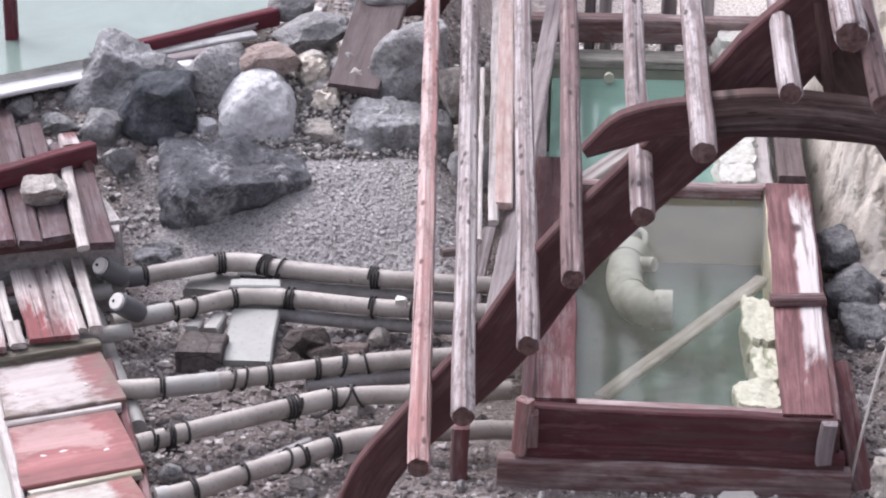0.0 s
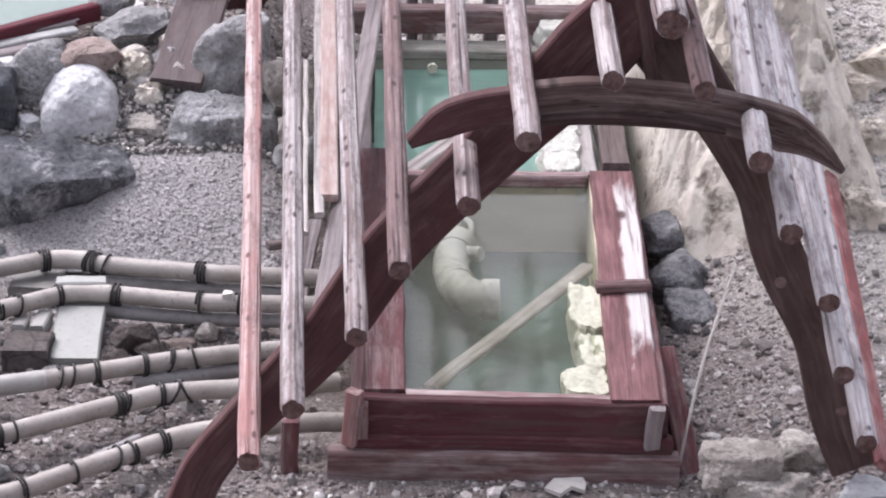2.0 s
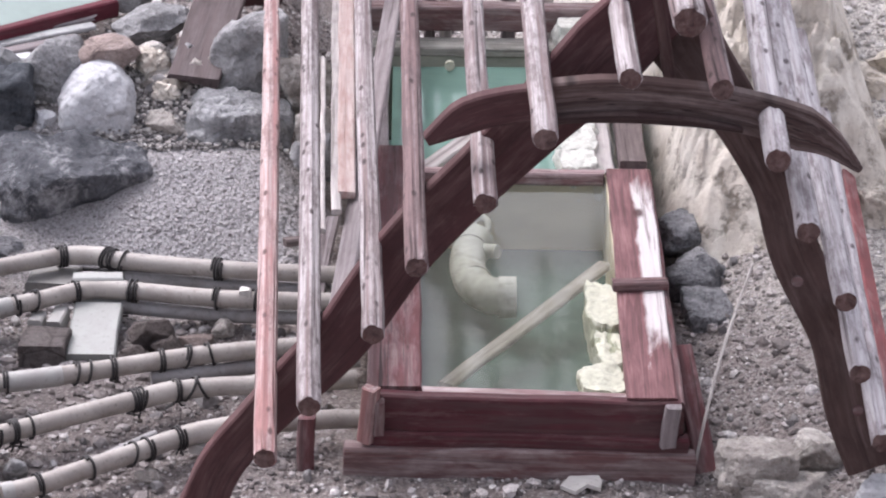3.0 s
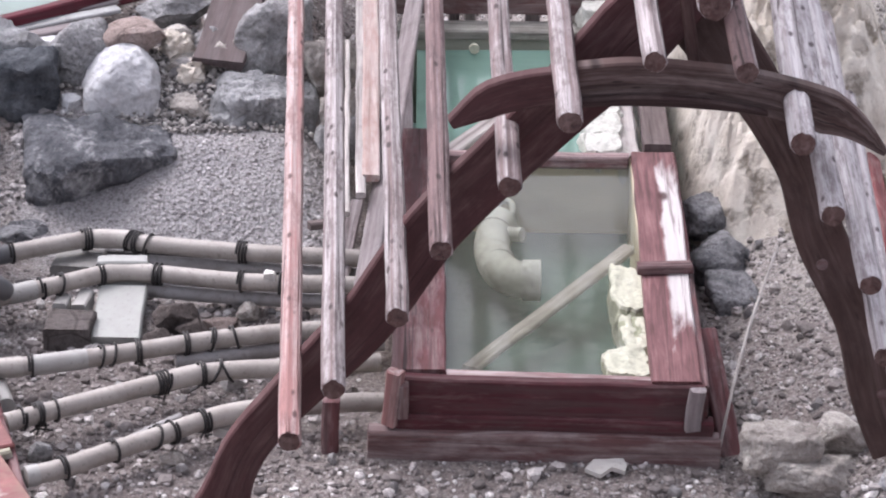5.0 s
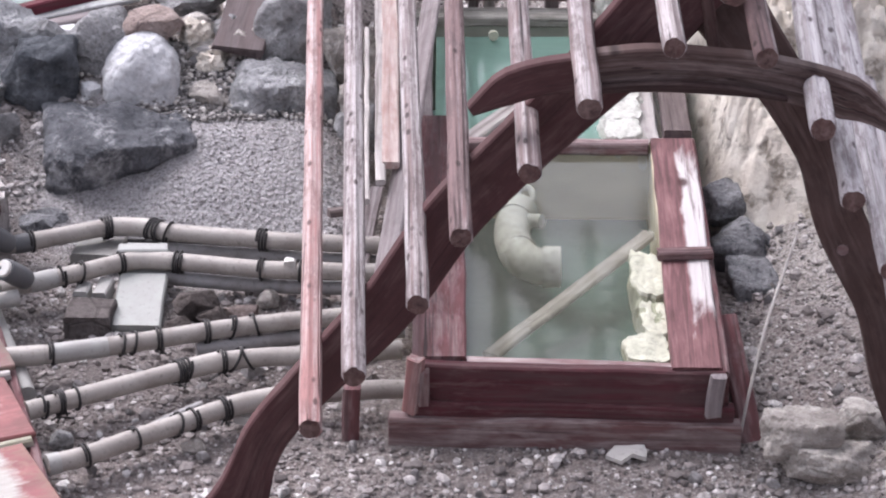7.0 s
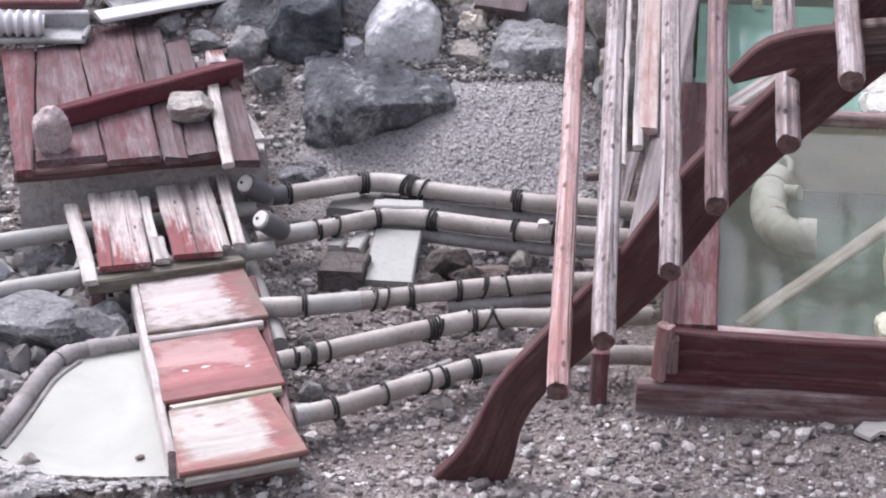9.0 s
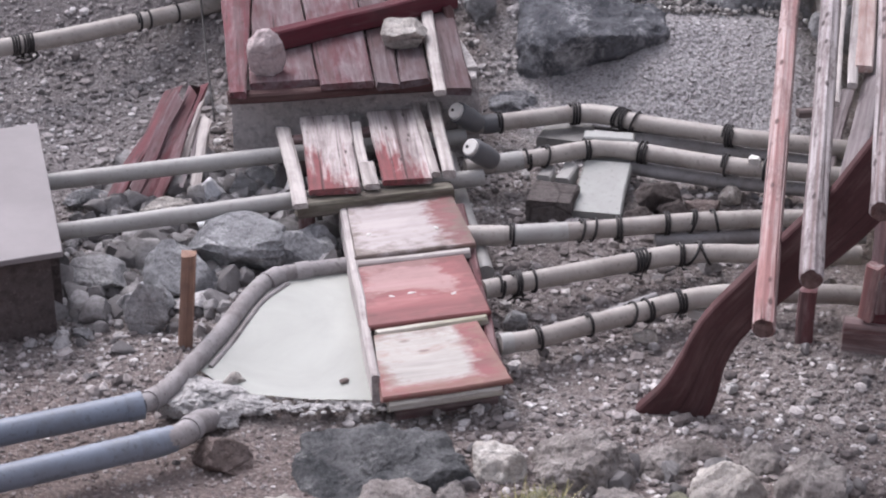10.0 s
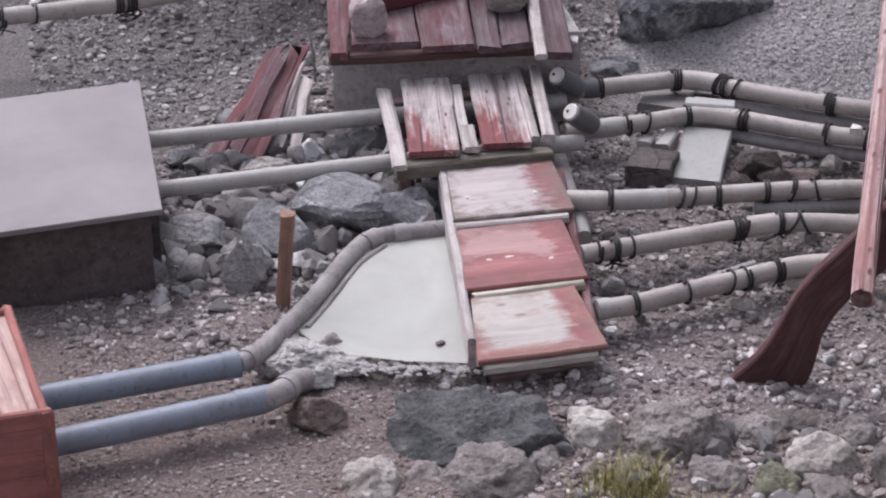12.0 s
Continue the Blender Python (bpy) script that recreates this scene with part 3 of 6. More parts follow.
def wrap(parent, points, u, radius, turns=1.0, lean=0.0, thick=0.0045, pitch=0.011, seed=0):
    """A strap wound round a pipe at the share u of its length, its tail hanging below."""
    path = smooth_path(points, 0.02)
    i = max(1, min(len(path) - 2, int(u * (len(path) - 1))))
    centre, d = path[i], (path[i + 1] - path[i - 1]).normalized()
    side = d.cross(Vector((0, 0, 1))).normalized()
    up = side.cross(d)
    n = int(14 * turns)
    coil = []
    for j in range(n + 1):
        a = 2 * math.pi * j / 14 + seed
        r = radius + thick * 0.7
        coil.append((side * math.cos(a) + up * math.sin(a)) * r + d * (pitch * (j / 14 - turns / 2) + lean * math.sin(a)))
    bm = sweep(bmesh.new(), coil, thick, 5)
    if turns > 1.9:
        rnd = random.Random(int(u * 1000))
        for _ in range(3):
            a = -up * radius + d * rnd.uniform(-0.02, 0.02)
            sweep(bm, [a, a - up * 0.02 + side * rnd.uniform(-0.03, 0.01) + d * rnd.uniform(-0.02, 0.02), a - up * rnd.uniform(0.03, 0.045) - side * rnd.uniform(0.0, 0.04) + d * rnd.uniform(-0.04, 0.04)], thick * 0.8, 5)
    part("strap", bm, rubber, parent, "black rubber strap", Matrix.Translation(centre))


def blob_mesh(w, d, h, seed, detail=4, cuts=13, rough=0.07, lumps=0.0, faces=()):
    """An angular stone: a ball cut by random planes, then roughened; its base at z = 0. lumps: knobbly swellings."""
    rnd = random.Random(seed * 7 + 1)
    bm = bmesh.new()
    bmesh.ops.create_icosphere(bm, subdivisions=detail, radius=1.0)
    planes = []
    for _ in range(cuts):
        n = Vector((rnd.gauss(0, 1), rnd.gauss(0, 1), rnd.gauss(0, 0.8))).normalized()
        planes.append((n, rnd.uniform(0.50, 0.84)))
    planes += [(Vector(n).normalized(), far) for n, far in faces]
    shift = Vector((rnd.uniform(-50, 50), rnd.uniform(-50, 50), seed))
    for v in bm.verts:
        q = v.co.copy()
        q *= 1 + 0.16 * noise.noise(q * 1.3 + shift)
        for n, far in planes:
            over = q.dot(n) - far
            if over > 0:
                q -= n * over
        k = noise.fractal(q * 2.2 + shift, 0.85, 2.1, 6) * rough + (noise.ridged_multi_fractal(q * 3.1 + shift, 0.9, 2.2, 4, 1.0, 2.0) - 1.0) * rough * 0.45
        if lumps:
            k += lumps * (0.5 - noise.voronoi(q * 3.4 + shift)[0][0])
        v.co = q * (1 + k)
    lo = [min(v.co[i] for v in bm.verts) for i in range(3)]
    hi = [max(v.co[i] for v in bm.verts) for i in range(3)]
    sunk = lo[2] + (hi[2] - lo[2]) * 0.22
    for v in bm.verts:
        v.co = ((v.co.x - (lo[0] + hi[0]) / 2) / (hi[0] - lo[0]) * w,
                (v.co.y - (lo[1] + hi[1]) / 2) / (hi[1] - lo[1]) * d,
                (v.co.z - sunk) / (hi[2] - sunk) * h)
    return bm


def hewn_mesh(w, d, h, seed, planes=(), edge=16, rough=0.045, detail=6, chips=9):
    """A stone with broad broken faces: a box of w, d and h about its middle, cut by planes (normal, distance in metres) and some random chips, edges worn round, then roughened."""
    bm = bmesh.new()
    bmesh.ops.create_icosphere(bm, subdivisions=detail, radius=1.0)
    cuts = [(Vector((1, 0, 0)), w / 2), (Vector((-1, 0, 0)), w / 2), (Vector((0, 1, 0)), d / 2), (Vector((0, -1, 0)), d / 2), (Vector((0, 0, 1)), h / 2), (Vector((0, 0, -1)), h / 2)]
    cuts += [(Vector(n).normalized(), far) for n, far in planes]
    rnd = random.Random(seed)
    for _ in range(chips):
        n = Vector((rnd.gauss(0, 1), rnd.gauss(0, 1), rnd.gauss(0, 1))).normalized()
        cuts.append((n, 0.5 * math.sqrt((n.x * w) ** 2 + (n.y * d) ** 2 + (n.z * h) ** 2) * rnd.uniform(0.86, 1.12)))
    shift = Vector((rnd.uniform(-50, 50), rnd.uniform(-50, 50), seed))
    size = (w + d + h) / 3
    for v in bm.verts:
        way = v.co.normalized()
        total = sum((way.dot(n) / far) ** edge for n, far in cuts if way.dot(n) > 0)
        q = way * total ** (-1 / edge)
        at = q / size * 2.6 + shift
        k = noise.fractal(at, 0.8, 2.1, 7) * rough + (noise.ridged_multi_fractal(at * 1.5, 0.9, 2.2, 5, 1.0, 2.0) - 1.0) * rough * 0.5
        k -= rough * 0.9 * max(0.0, 0.32 - noise.voronoi(at * 2.3)[0][0])
        v.co = q + way * k * size
    return bm


def crust_mesh(w, d, h, seed, count=16):
    """A ragged growth of mineral, w by d, its base at z = 0: knobs swelling out of one mass."""
    rnd = random.Random(seed)
    bm = bmesh.new()
    bmesh.ops.create_icosphere(bm, subdivisions=5, radius=1.0)
    knobs = [(Vector((rnd.uniform(-0.75, 0.75), rnd.uniform(-0.75, 0.75), rnd.uniform(-0.2, 0.3))), rnd.uniform(0.18, 0.34)) for _ in range(count)]
    shift = Vector((seed * 3.1, 2.0, 5.0))
    for v in bm.verts:
        way = v.co.normalized()
        far = 0.74 * (abs(way.x) ** 5 + abs(way.y) ** 5 + abs(way.z) ** 5) ** -0.2
        for c, r in knobs:
            b = way.dot(c)
            k = b * b - c.length_squared + r * r
            if b > 0 and k > 0:
                far = max(far, b + math.sqrt(k))
        q = way * far * (1 + 0.13 * noise.fractal(Vector((way.x, way.y, way.z * 0.25)) * far * 3.0 + shift, 0.8, 2.1, 5))
        v.co = (q.x * w * 0.55, q.y * d * 0.55, max(-0.1, min(q.z * 0.9 + 0.5, 0.92 + 0.05 * noise.fractal(q * 2.0 + shift, 1.0, 2.1, 3))) * h)
    return bm


ROCK_LABELS = {
    "rock_lava": "dark lava boulder with paler patches scattered over it",
    "rock_mottled": "grey boulder mottled with pale lichen-like crust",
    "rock_dark": "dark grey angular volcanic rock lying on gravel",
    "rock_black": "near-black smooth lava rock among paler stones",
    "rock_grey": "rough grey weathered stone bedded in gravel",
    "rock_pale": "pale grey rounded boulder, lighter than its neighbours",
    "rock_white": "small white stone lying loose on the gravel",
    "rock_orange": "orange-brown flat stone on top of the rock pile",
    "rock_umber": "dark brown clod lying below the strapped pipes",
    "rock_brown": "brownish stone half sunk in the soil",
    "rock_pink": "pinkish grey stone weighing down a wooden lid",
    "rock_sinter": "buff stone crusted with pale mineral deposit",
    "rock_mound": "lumpy cream-white mineral mound beside the tank",
    "rock_slab": "flat dark lava slab lying on the front border",
    "rock_border": "weathered brown-grey stone with faint moss on the border",
    "rock_moss": "low greenish mossy stone beside a grass tuft",
}


def rock(name, x, y, z, w, d, h, mat, seed, detail, label="", faces=()):
    knobs = 0.17 if mat is rock_mound else 0.12 if mat is rock_sinter and w > 0.2 else 0.0
    soft_shape = bool(knobs) or mat in (rock_pale, rock_pink, rock_orange, rock_white)
    ob = part(name, blob_mesh(w, d, h, seed, detail, 6 if soft_shape else 7 if faces else 13, 0.16 if mat is rock_mound else 0.10 if knobs else 0.07, knobs, faces), mat, None, "", pose(x, y, z, 0, 0, 0))
    return tagged(ob, label or ROCK_LABELS[mat.name], "rock")


def boulder(x, y, z, w, d, h, mat, seed, label="", faces=()):
    return rock("boulder", x, y, z, w, d, h, mat, seed, 6 if w > 0.34 else 5, label, faces)


def small_stone(x, y, z, w, d, h, mat, seed, label=""):
    return rock("stone", x, y, z, w, d, h, mat, seed, 5 if w > 0.12 else 4, label)


def hewn(x, y, z, w, d, h, mat, seed, planes=(), turn=0.0, label="", edge=16, rough=0.06, name="boulder", chips=9):
    """A hewn stone with its middle at x, y, z, turned about the upright by turn degrees."""
    ob = part(name, hewn_mesh(w, d, h, seed, planes, edge, rough, 6 if w > 0.3 else 5, chips), mat, None, "", pose(x, y, z, 0, 0, turn))
    return tagged(ob, label or ROCK_LABELS[mat.name], "rock")


# ---- ground ----
def rise(a, b, v):
    t = max(0.0, min(1.0, (v - a) / (b - a)))
    return t * t * (3 - 2 * t)


def ground_z(x, y):
    left = 1 - rise(-0.1, 0.25, x)
    right = rise(1.35, 1.9, x)
    z = 0.38 * rise(9.25, 10.25, y) * left
    z += right * (0.16 + 0.40 * rise(8.0, 11.5, y)) * rise(6.6, 7.3, y)
    z += 0.25 * rise(2.2, 4.0, x) * rise(6.5, 8.0, y)
    z += 0.10 * rise(9.15, 9.45, y) * (1 - rise(9.62, 9.85, y)) * rise(-0.92, -0.50, x) * left
    z += 0.025 * rise(7.2, 7.5, y) * (1 - rise(7.66, 7.76, y)) * rise(0.0, 0.2, x) * (1 - rise(1.2, 1.5, x))
    far = max(abs(x) - 6.0, y - 13.0, 3.0 - y, 0.0)
    z += 0.10 * far if far < 12 else 1.2 + 0.02 * (far - 12)
    z += 0.035 * noise.fractal(Vector((x * 1.3, y * 1.3, 0)), 1.0, 2.0, 4) + 0.012 * noise.noise(Vector((x * 7, y * 7, 3)))
    if 0.30 < x < 1.30 and 7.75 < y < 10.75:  # pits under the two tanks
        z = -0.40
    if y < 3.4:  # the bank on which the camera's path runs
        z = max(z, 2.7 * rise(3.6, 1.6, y) if y > 1.6 else 2.7)
    return z


def axis(lo, hi, step, reach, grow=1.35):
    """Even steps from lo to hi, then ever wider ones out to reach."""
    mid = list(np.arange(lo, hi + 1e-6, step))
    s, a, b = step, mid[0], mid[-1]
    while b < reach:
        s *= grow
        a, b = a - s, b + s
        mid = [a] + mid + [b]
    return mid


def build_ground():
    xs, ys = axis(-3.8, 3.4, 0.036, 900), axis(5.6, 12.4, 0.036, 900)
    verts = [(x, y, ground_z(x, y)) for y in ys for x in xs]
    n = len(xs)
    faces = [(j * n + i, j * n + i + 1, (j + 1) * n + i + 1, (j + 1) * n + i) for j in range(len(ys) - 1) for i in range(n - 1)]
    me = bpy.data.meshes.new("ground")
    me.from_pydata(verts, [], faces)
    me.materials.append(gravel_ground)
    me.shade_smooth()
    tagged(new("ground", me), "grey-brown gravel and volcanic soil, uneven and sloping", "ground", kind="structure")


build_ground()


def free_of_gravel(x, y):
    if 0.15 < x < 1.35 and 7.6 < y < 10.8:
        return False
    if -1.75 < x < -1.2 and 7.2 < y < 7.95:
        return False
    return True


def build_gravel(count=98000):
    """Loose pebbles, all in one mesh."""
    rng = np.random.default_rng(5)
    ico = bmesh.new()
    bmesh.ops.create_icosphere(ico, subdivisions=1, radius=1.0)
    ball = np.array([v.co[:] for v in ico.verts])
    tri = np.array([[v.index for v in f.verts] for f in ico.faces])
    ico.free()
    V, F, k = [], [], 0
    for _ in range(count):
        x, y = rng.uniform(-3.4, 2.5), 6.0 + 5.6 * rng.random() ** 1.15
        if not -0.35 * y < x < 0.26 * y or not free_of_gravel(x, y):
            continue
        r = min(0.026, 0.0050 * math.exp(rng.normal(0, 0.60)))
        if 8.98 < y < 9.74 and -1.05 < x < 0.3:  # fine grit below the rock wall
            r = min(r * 0.72, 0.007)
        if y < 7.05 and x < -0.95:  # finer earth by the drain pipes
            r = min(r * 0.75, 0.008)
        shape = ball * (1 + rng.uniform(-0.25, 0.25, (len(ball), 1))) * (rng.uniform(0.7, 1.4, 3) * (1, 1, 0.75)) * r
        a = rng.uniform(0, 6.28)
        ca, sa = math.cos(a), math.sin(a)
        turned = np.c_[shape[:, 0] * ca - shape[:, 1] * sa, shape[:, 0] * sa + shape[:, 1] * ca, shape[:, 2]]
        V.append(turned + (x, y, ground_z(x, y) + r * 0.25))
        F.append(tri + k)
        k += len(ball)
    me = bpy.data.meshes.new("gravel")
    me.from_pydata(np.concatenate(V).tolist(), [], np.concatenate(F).tolist())
    me.materials.append(pebbles)
    tagged(new("gravel", me), "loose grey gravel with scattered white pebbles", "gravel", kind="stuff")


build_gravel()


def build_rubble(count=1500):
    """Loose stones between the large rocks, all in one mesh."""
    rng = np.random.default_rng(9)
    shapes = []
    for k in range(8):
        bm = blob_mesh(1, 1, 0.7, 300 + k, 3)
        shapes.append((np.array([v.co[:] for v in bm.verts]), np.array([[v.index for v in f.verts] for f in bm.faces])))
        bm.free()
    V, F, k = [], [], 0
    for i in range(count + 900):
        x, y = rng.uniform(-3.2, 2.9), rng.uniform(6.0, 11.0)
        if i >= count:  # the heap between the slab pit and the white pool
            x, y = rng.uniform(-2.42, -1.42), rng.uniform(7.45, 8.75)
            if x > -1.75 and y < 7.95:
                continue
        wall = 9.78 < y < 10.5 and -1.3 < x < 0.3
        border = y < 6.95 and -0.9 < x < 2.2
        hollow = -2.4 < x < -1.45 and 7.6 < y < 8.7
        if (8.9 < y < 9.78 and -1.15 < x < 0.3) or (y < 7.15 and x < -0.95 and rng.random() < 0.92):
            continue
        if not free_of_gravel(x, y) or (rng.random() > 0.30 and not (wall or border or hollow)):
            continue
        s = min(0.085 if i >= count else 0.10, rng.lognormal(-3.3, 0.42)) * (1.35 if wall or border or hollow else 0.8)
        verts, faces = shapes[i % 8]
        a = rng.uniform(0, 6.28)
        ca, sa = math.cos(a), math.sin(a)
        q = verts * s * rng.uniform(0.75, 1.3, 3)
        V.append(np.c_[q[:, 0] * ca - q[:, 1] * sa, q[:, 0] * sa + q[:, 1] * ca, q[:, 2]] + (x, y, ground_z(x, y) - s * 0.08))
        F.append(faces + k)
        k += len(verts)
    me = bpy.data.meshes.new("rubble")
    me.from_pydata(np.concatenate(V).tolist(), [], np.concatenate(F).tolist())
    me.materials.append(rubble_stone)
    me.shade_smooth()
    me.set_sharp_from_angle(angle=radians(30))
    tagged(new("rubble", me), "loose broken stones between the larger rocks", "rubble", kind="stuff")


build_rubble()


def build_crumbs(count=3600):
    """Pale crumbs filling the gaps of the rock wall."""
    rng = np.random.default_rng(12)
    bm = blob_mesh(1, 1, 0.7, 333, 2)
    verts, faces = np.array([v.co[:] for v in bm.verts]), np.array([[v.index for v in f.verts] for f in bm.faces])
    bm.free()
    V, F, k = [], [], 0
    for _ in range(count):
        x, y = rng.normal(-0.42, 0.20), rng.uniform(9.74, 10.25)
        s = rng.uniform(0.005, 0.019)
        V.append(verts * s * rng.uniform(0.7, 1.3, 3) + (x, y, ground_z(x, y) + rng.uniform(0, 0.02)))
        F.append(faces + k)
        k += len(verts)
    me = bpy.data.meshes.new("crumbs")
    me.from_pydata(np.concatenate(V).tolist(), [], np.concatenate(F).tolist())
    me.materials.append(crumb_stone)
    tagged(new("crumbs", me), "pale mineral crumbs in the gaps of the rock wall", "rubble", kind="stuff")


build_crumbs()

# ---- water tanks under the roof ----
RIM = 0.29


def tank_front():
    t = thing("wooden_tank", (0.72, 8.5, 0), "red-painted wooden spring water tank, paint worn pale", "water tank")
    board("rim_board", t, (0.325, 7.70, RIM + 0.004), (0.415, 9.60, RIM), 0.17, 0.045, tank_side, 11, label="dark reddish rim board")
    board("rim_board", t, (1.115, 7.60, RIM + 0.004), (1.245, 9.36, RIM + 0.002), 0.155, 0.05, tank_edge, 12, label="red rim board with paint bleached along one edge")
    board("rim_board", t, (0.41, 7.705, RIM - 0.010), (1.04, 7.635, RIM - 0.010), 0.062, 0.04, rim_pale, 13)
    board("rim_board", t, (0.47, 9.40, RIM - 0.006), (1.16, 9.345, RIM - 0.006), 0.05, 0.05, tank_rim, 14)
    # stacked front boards
    board("front_board", t, (0.24, 7.665, RIM - 0.075), (1.20, 7.572, RIM - 0.075), 0.14, 0.045, tank_red, 15, up=(0, -1, 0.02))
    board("front_board", t, (0.23, 7.650, 0.135), (1.23, 7.556, 0.135), 0.065, 0.05, tank_red, 16, up=(0, -1, 0.02))
    board("base_board", t, (0.16, 7.630, 0.055), (1.25, 7.530, 0.055), 0.13, 0.06, tank_base, 17, up=(0, -1, 0.02), label="grey-brown base board, paint gone")
    # upright battens at the corners
    board("batten", t, (0.225, 7.640, 0.135), (0.245, 7.640, 0.31), 0.05, 0.04, log_pink, 18, up=(-0.6, -1, 0))
    board("batten", t, (0.275, 7.630, 0.16), (0.275, 7.630, 0.275), 0.035, 0.03, tank_base, 19, up=(0, -1, 0))
    board("batten", t, (1.165, 7.545, 0.14), (1.175, 7.545, 0.285), 0.05, 0.03, plank_grey, 20, up=(0, -1, 0))
    board("cleat", t, (1.075, 8.36, RIM + 0.035), (1.265, 8.375, RIM + 0.03), 0.05, 0.032, tank_side, 21)
    board("brace", t, (1.305, 7.58, 0.0), (1.265, 8.02, 0.26), 0.07, 0.04, tank_side, 22, label="thin red brace leaning on the tank side")
    board("side_board", t, (1.215, 7.59, 0.15), (1.33, 9.38, 0.15), 0.26, 0.03, tank_side, 26, up=(1, -0.06, 0))
    # walls and floor inside
    for name, a, b, up in (("side_wall", (0.385, 7.72, 0.06), (0.455, 9.42, 0.06), (1, 0, 0)), ("side_wall", (1.165, 9.38, 0.06), (1.045, 7.64, 0.06), (-1, 0, 0)),
                           ("end_wall", (1.20, 9.36, 0.06), (0.40, 9.42, 0.06), (0, -1, 0)), ("end_wall", (0.36, 7.74, 0.06), (1.12, 7.66, 0.06), (0, 1, 0))):
        board(name, t, a, b, 0.40, 0.03, tank_inside, 23, up=up)
    board("floor_board", t, (0.72, 7.62, -0.04), (0.78, 9.44, -0.04), 0.80, 0.03, tank_bed, 24)
    return t


def tank_back():
    t = thing("wooden_tank", (0.8, 10.0, 0), "second wooden spring tank behind, with pale worn rims", "water tank")
    board("rim_board", t, (0.355, 9.62, RIM - 0.02), (0.405, 10.72, RIM - 0.02), 0.05, 0.05, plank_grey, 31)
    board("rim_board", t, (1.145, 9.375, RIM - 0.02), (1.20, 10.60, RIM - 0.02), 0.11, 0.05, plank_pale, 32, label="bleached white rim board")
    board("rim_board", t, (1.27, 9.40, RIM + 0.01), (1.34, 10.62, RIM + 0.01), 0.10, 0.06, plank_brown, 33)
    board("end_wall", t, (1.26, 10.50, 0.115), (0.38, 10.53, 0.115), 0.36, 0.04, tank_algae, 34, up=(0, -0.9, 0.35), label="olive-green algae-stained end wall")
    board("side_wall", t, (0.37, 9.47, 0.06), (0.42, 10.60, 0.06), 0.40, 0.03, tank_inside, 35, up=(1, 0, 0))
    board("floor_board", t, (0.82, 9.42, -0.12), (0.85, 10.66, -0.12), 0.9, 0.03, tank_bed, 36)
    board("cross_beam", t, (0.28, 10.76, 0.42), (1.30, 10.70, 0.42), 0.09, 0.10, tank_base, 37, label="pinkish cross beam behind the tank, its front stained dark")
    board("ledge", t, (0.36, 10.64, 0.30), (1.28, 10.59, 0.30), 0.12, 0.04, lichen_ledge, 38, label="pale crusted ledge under the cross beam")
    board("white_board", t, (0.50, 9.44, RIM - 0.02), (0.80, 9.90, RIM - 0.015), 0.07, 0.03, strip_white, 39, label="white board laid across the corner")
    for x in (0.66, 0.98):
        bm = bmesh.new()
        sweep(bm, [Vector((0, 0, 0)), Vector((0, -0.02, 0))], 0.02, 10)
        part("bolt", bm, sulphur, t, "crusted bolt head", Matrix.Translation((x, 10.478, 0.262)))
    return t


m_ = Mat("tank_inside")
at_ = m_.space((2, 7, 7))
c_ = m_.ramp(m_.noise(at_, 1.0, 7, 0.65), [(0.3, (0.46, 0.405, 0.295)), (0.7, (0.66, 0.59, 0.445))])
c_ = m_.mix(m_.ramp(m_.noise(m_.space((3, 3, 3)), 1.6, 8, 0.7, 0.6), [(0.50, 0.0), (0.68, 0.6)]), c_, (0.30, 0.275, 0.19))
m_.bump(m_.noise(at_, 3.0, 6), 0.3, 0.01)
tank_inside = m_.done(c_, 0.9)
m_ = Mat("tank_bed")
at_ = m_.space()
c_ = m_.ramp(m_.noise(at_, 3.0, 7, 0.65, 0.6), [(0.3, (0.042, 0.085, 0.075)), (0.7, (0.105, 0.17, 0.15))])
m_.bump(m_.noise(at_, 14.0, 6), 0.5, 0.02)
tank_bed = m_.done(c_, 0.9)
m_ = Mat("tank_algae")
at_ = m_.space((3, 8, 8))
c_ = m_.ramp(m_.noise(at_, 1.0, 7, 0.65, 0.5), [(0.3, (0.20, 0.225, 0.18)), (0.7, (0.34, 0.36, 0.30))])
m_.bump(m_.noise(at_, 4.0, 6), 0.4, 0.01)
tank_algae = m_.done(c_, 0.85)
lichen_ledge = painted_wood("lichen_ledge", (0.30, 0.30, 0.26), (0.43, 0.42, 0.38), 0.6, crack=0.4)
tank_front()
tank_back()


def sheet(name, corners, z, mat, label):
    bm = bmesh.new()
    bm.faces.new([bm.verts.new((x, y, z)) for x, y in corners])
    ob = part(name, bm, mat, None, label)
    ob.visible_shadow = False
    return tagged(ob, category="water", kind="structure")


sheet("water", [(0.385, 7.70), (1.045, 7.64), (1.165, 9.36), (0.46, 9.42)], 0.245, tank_water, "clear greenish spring water filling the front tank")
sheet("water", [(0.385, 9.45), (1.12, 9.385), (1.165, 10.50), (0.435, 10.53)], 0.235, back_water, "turquoise spring water in the rear tank")

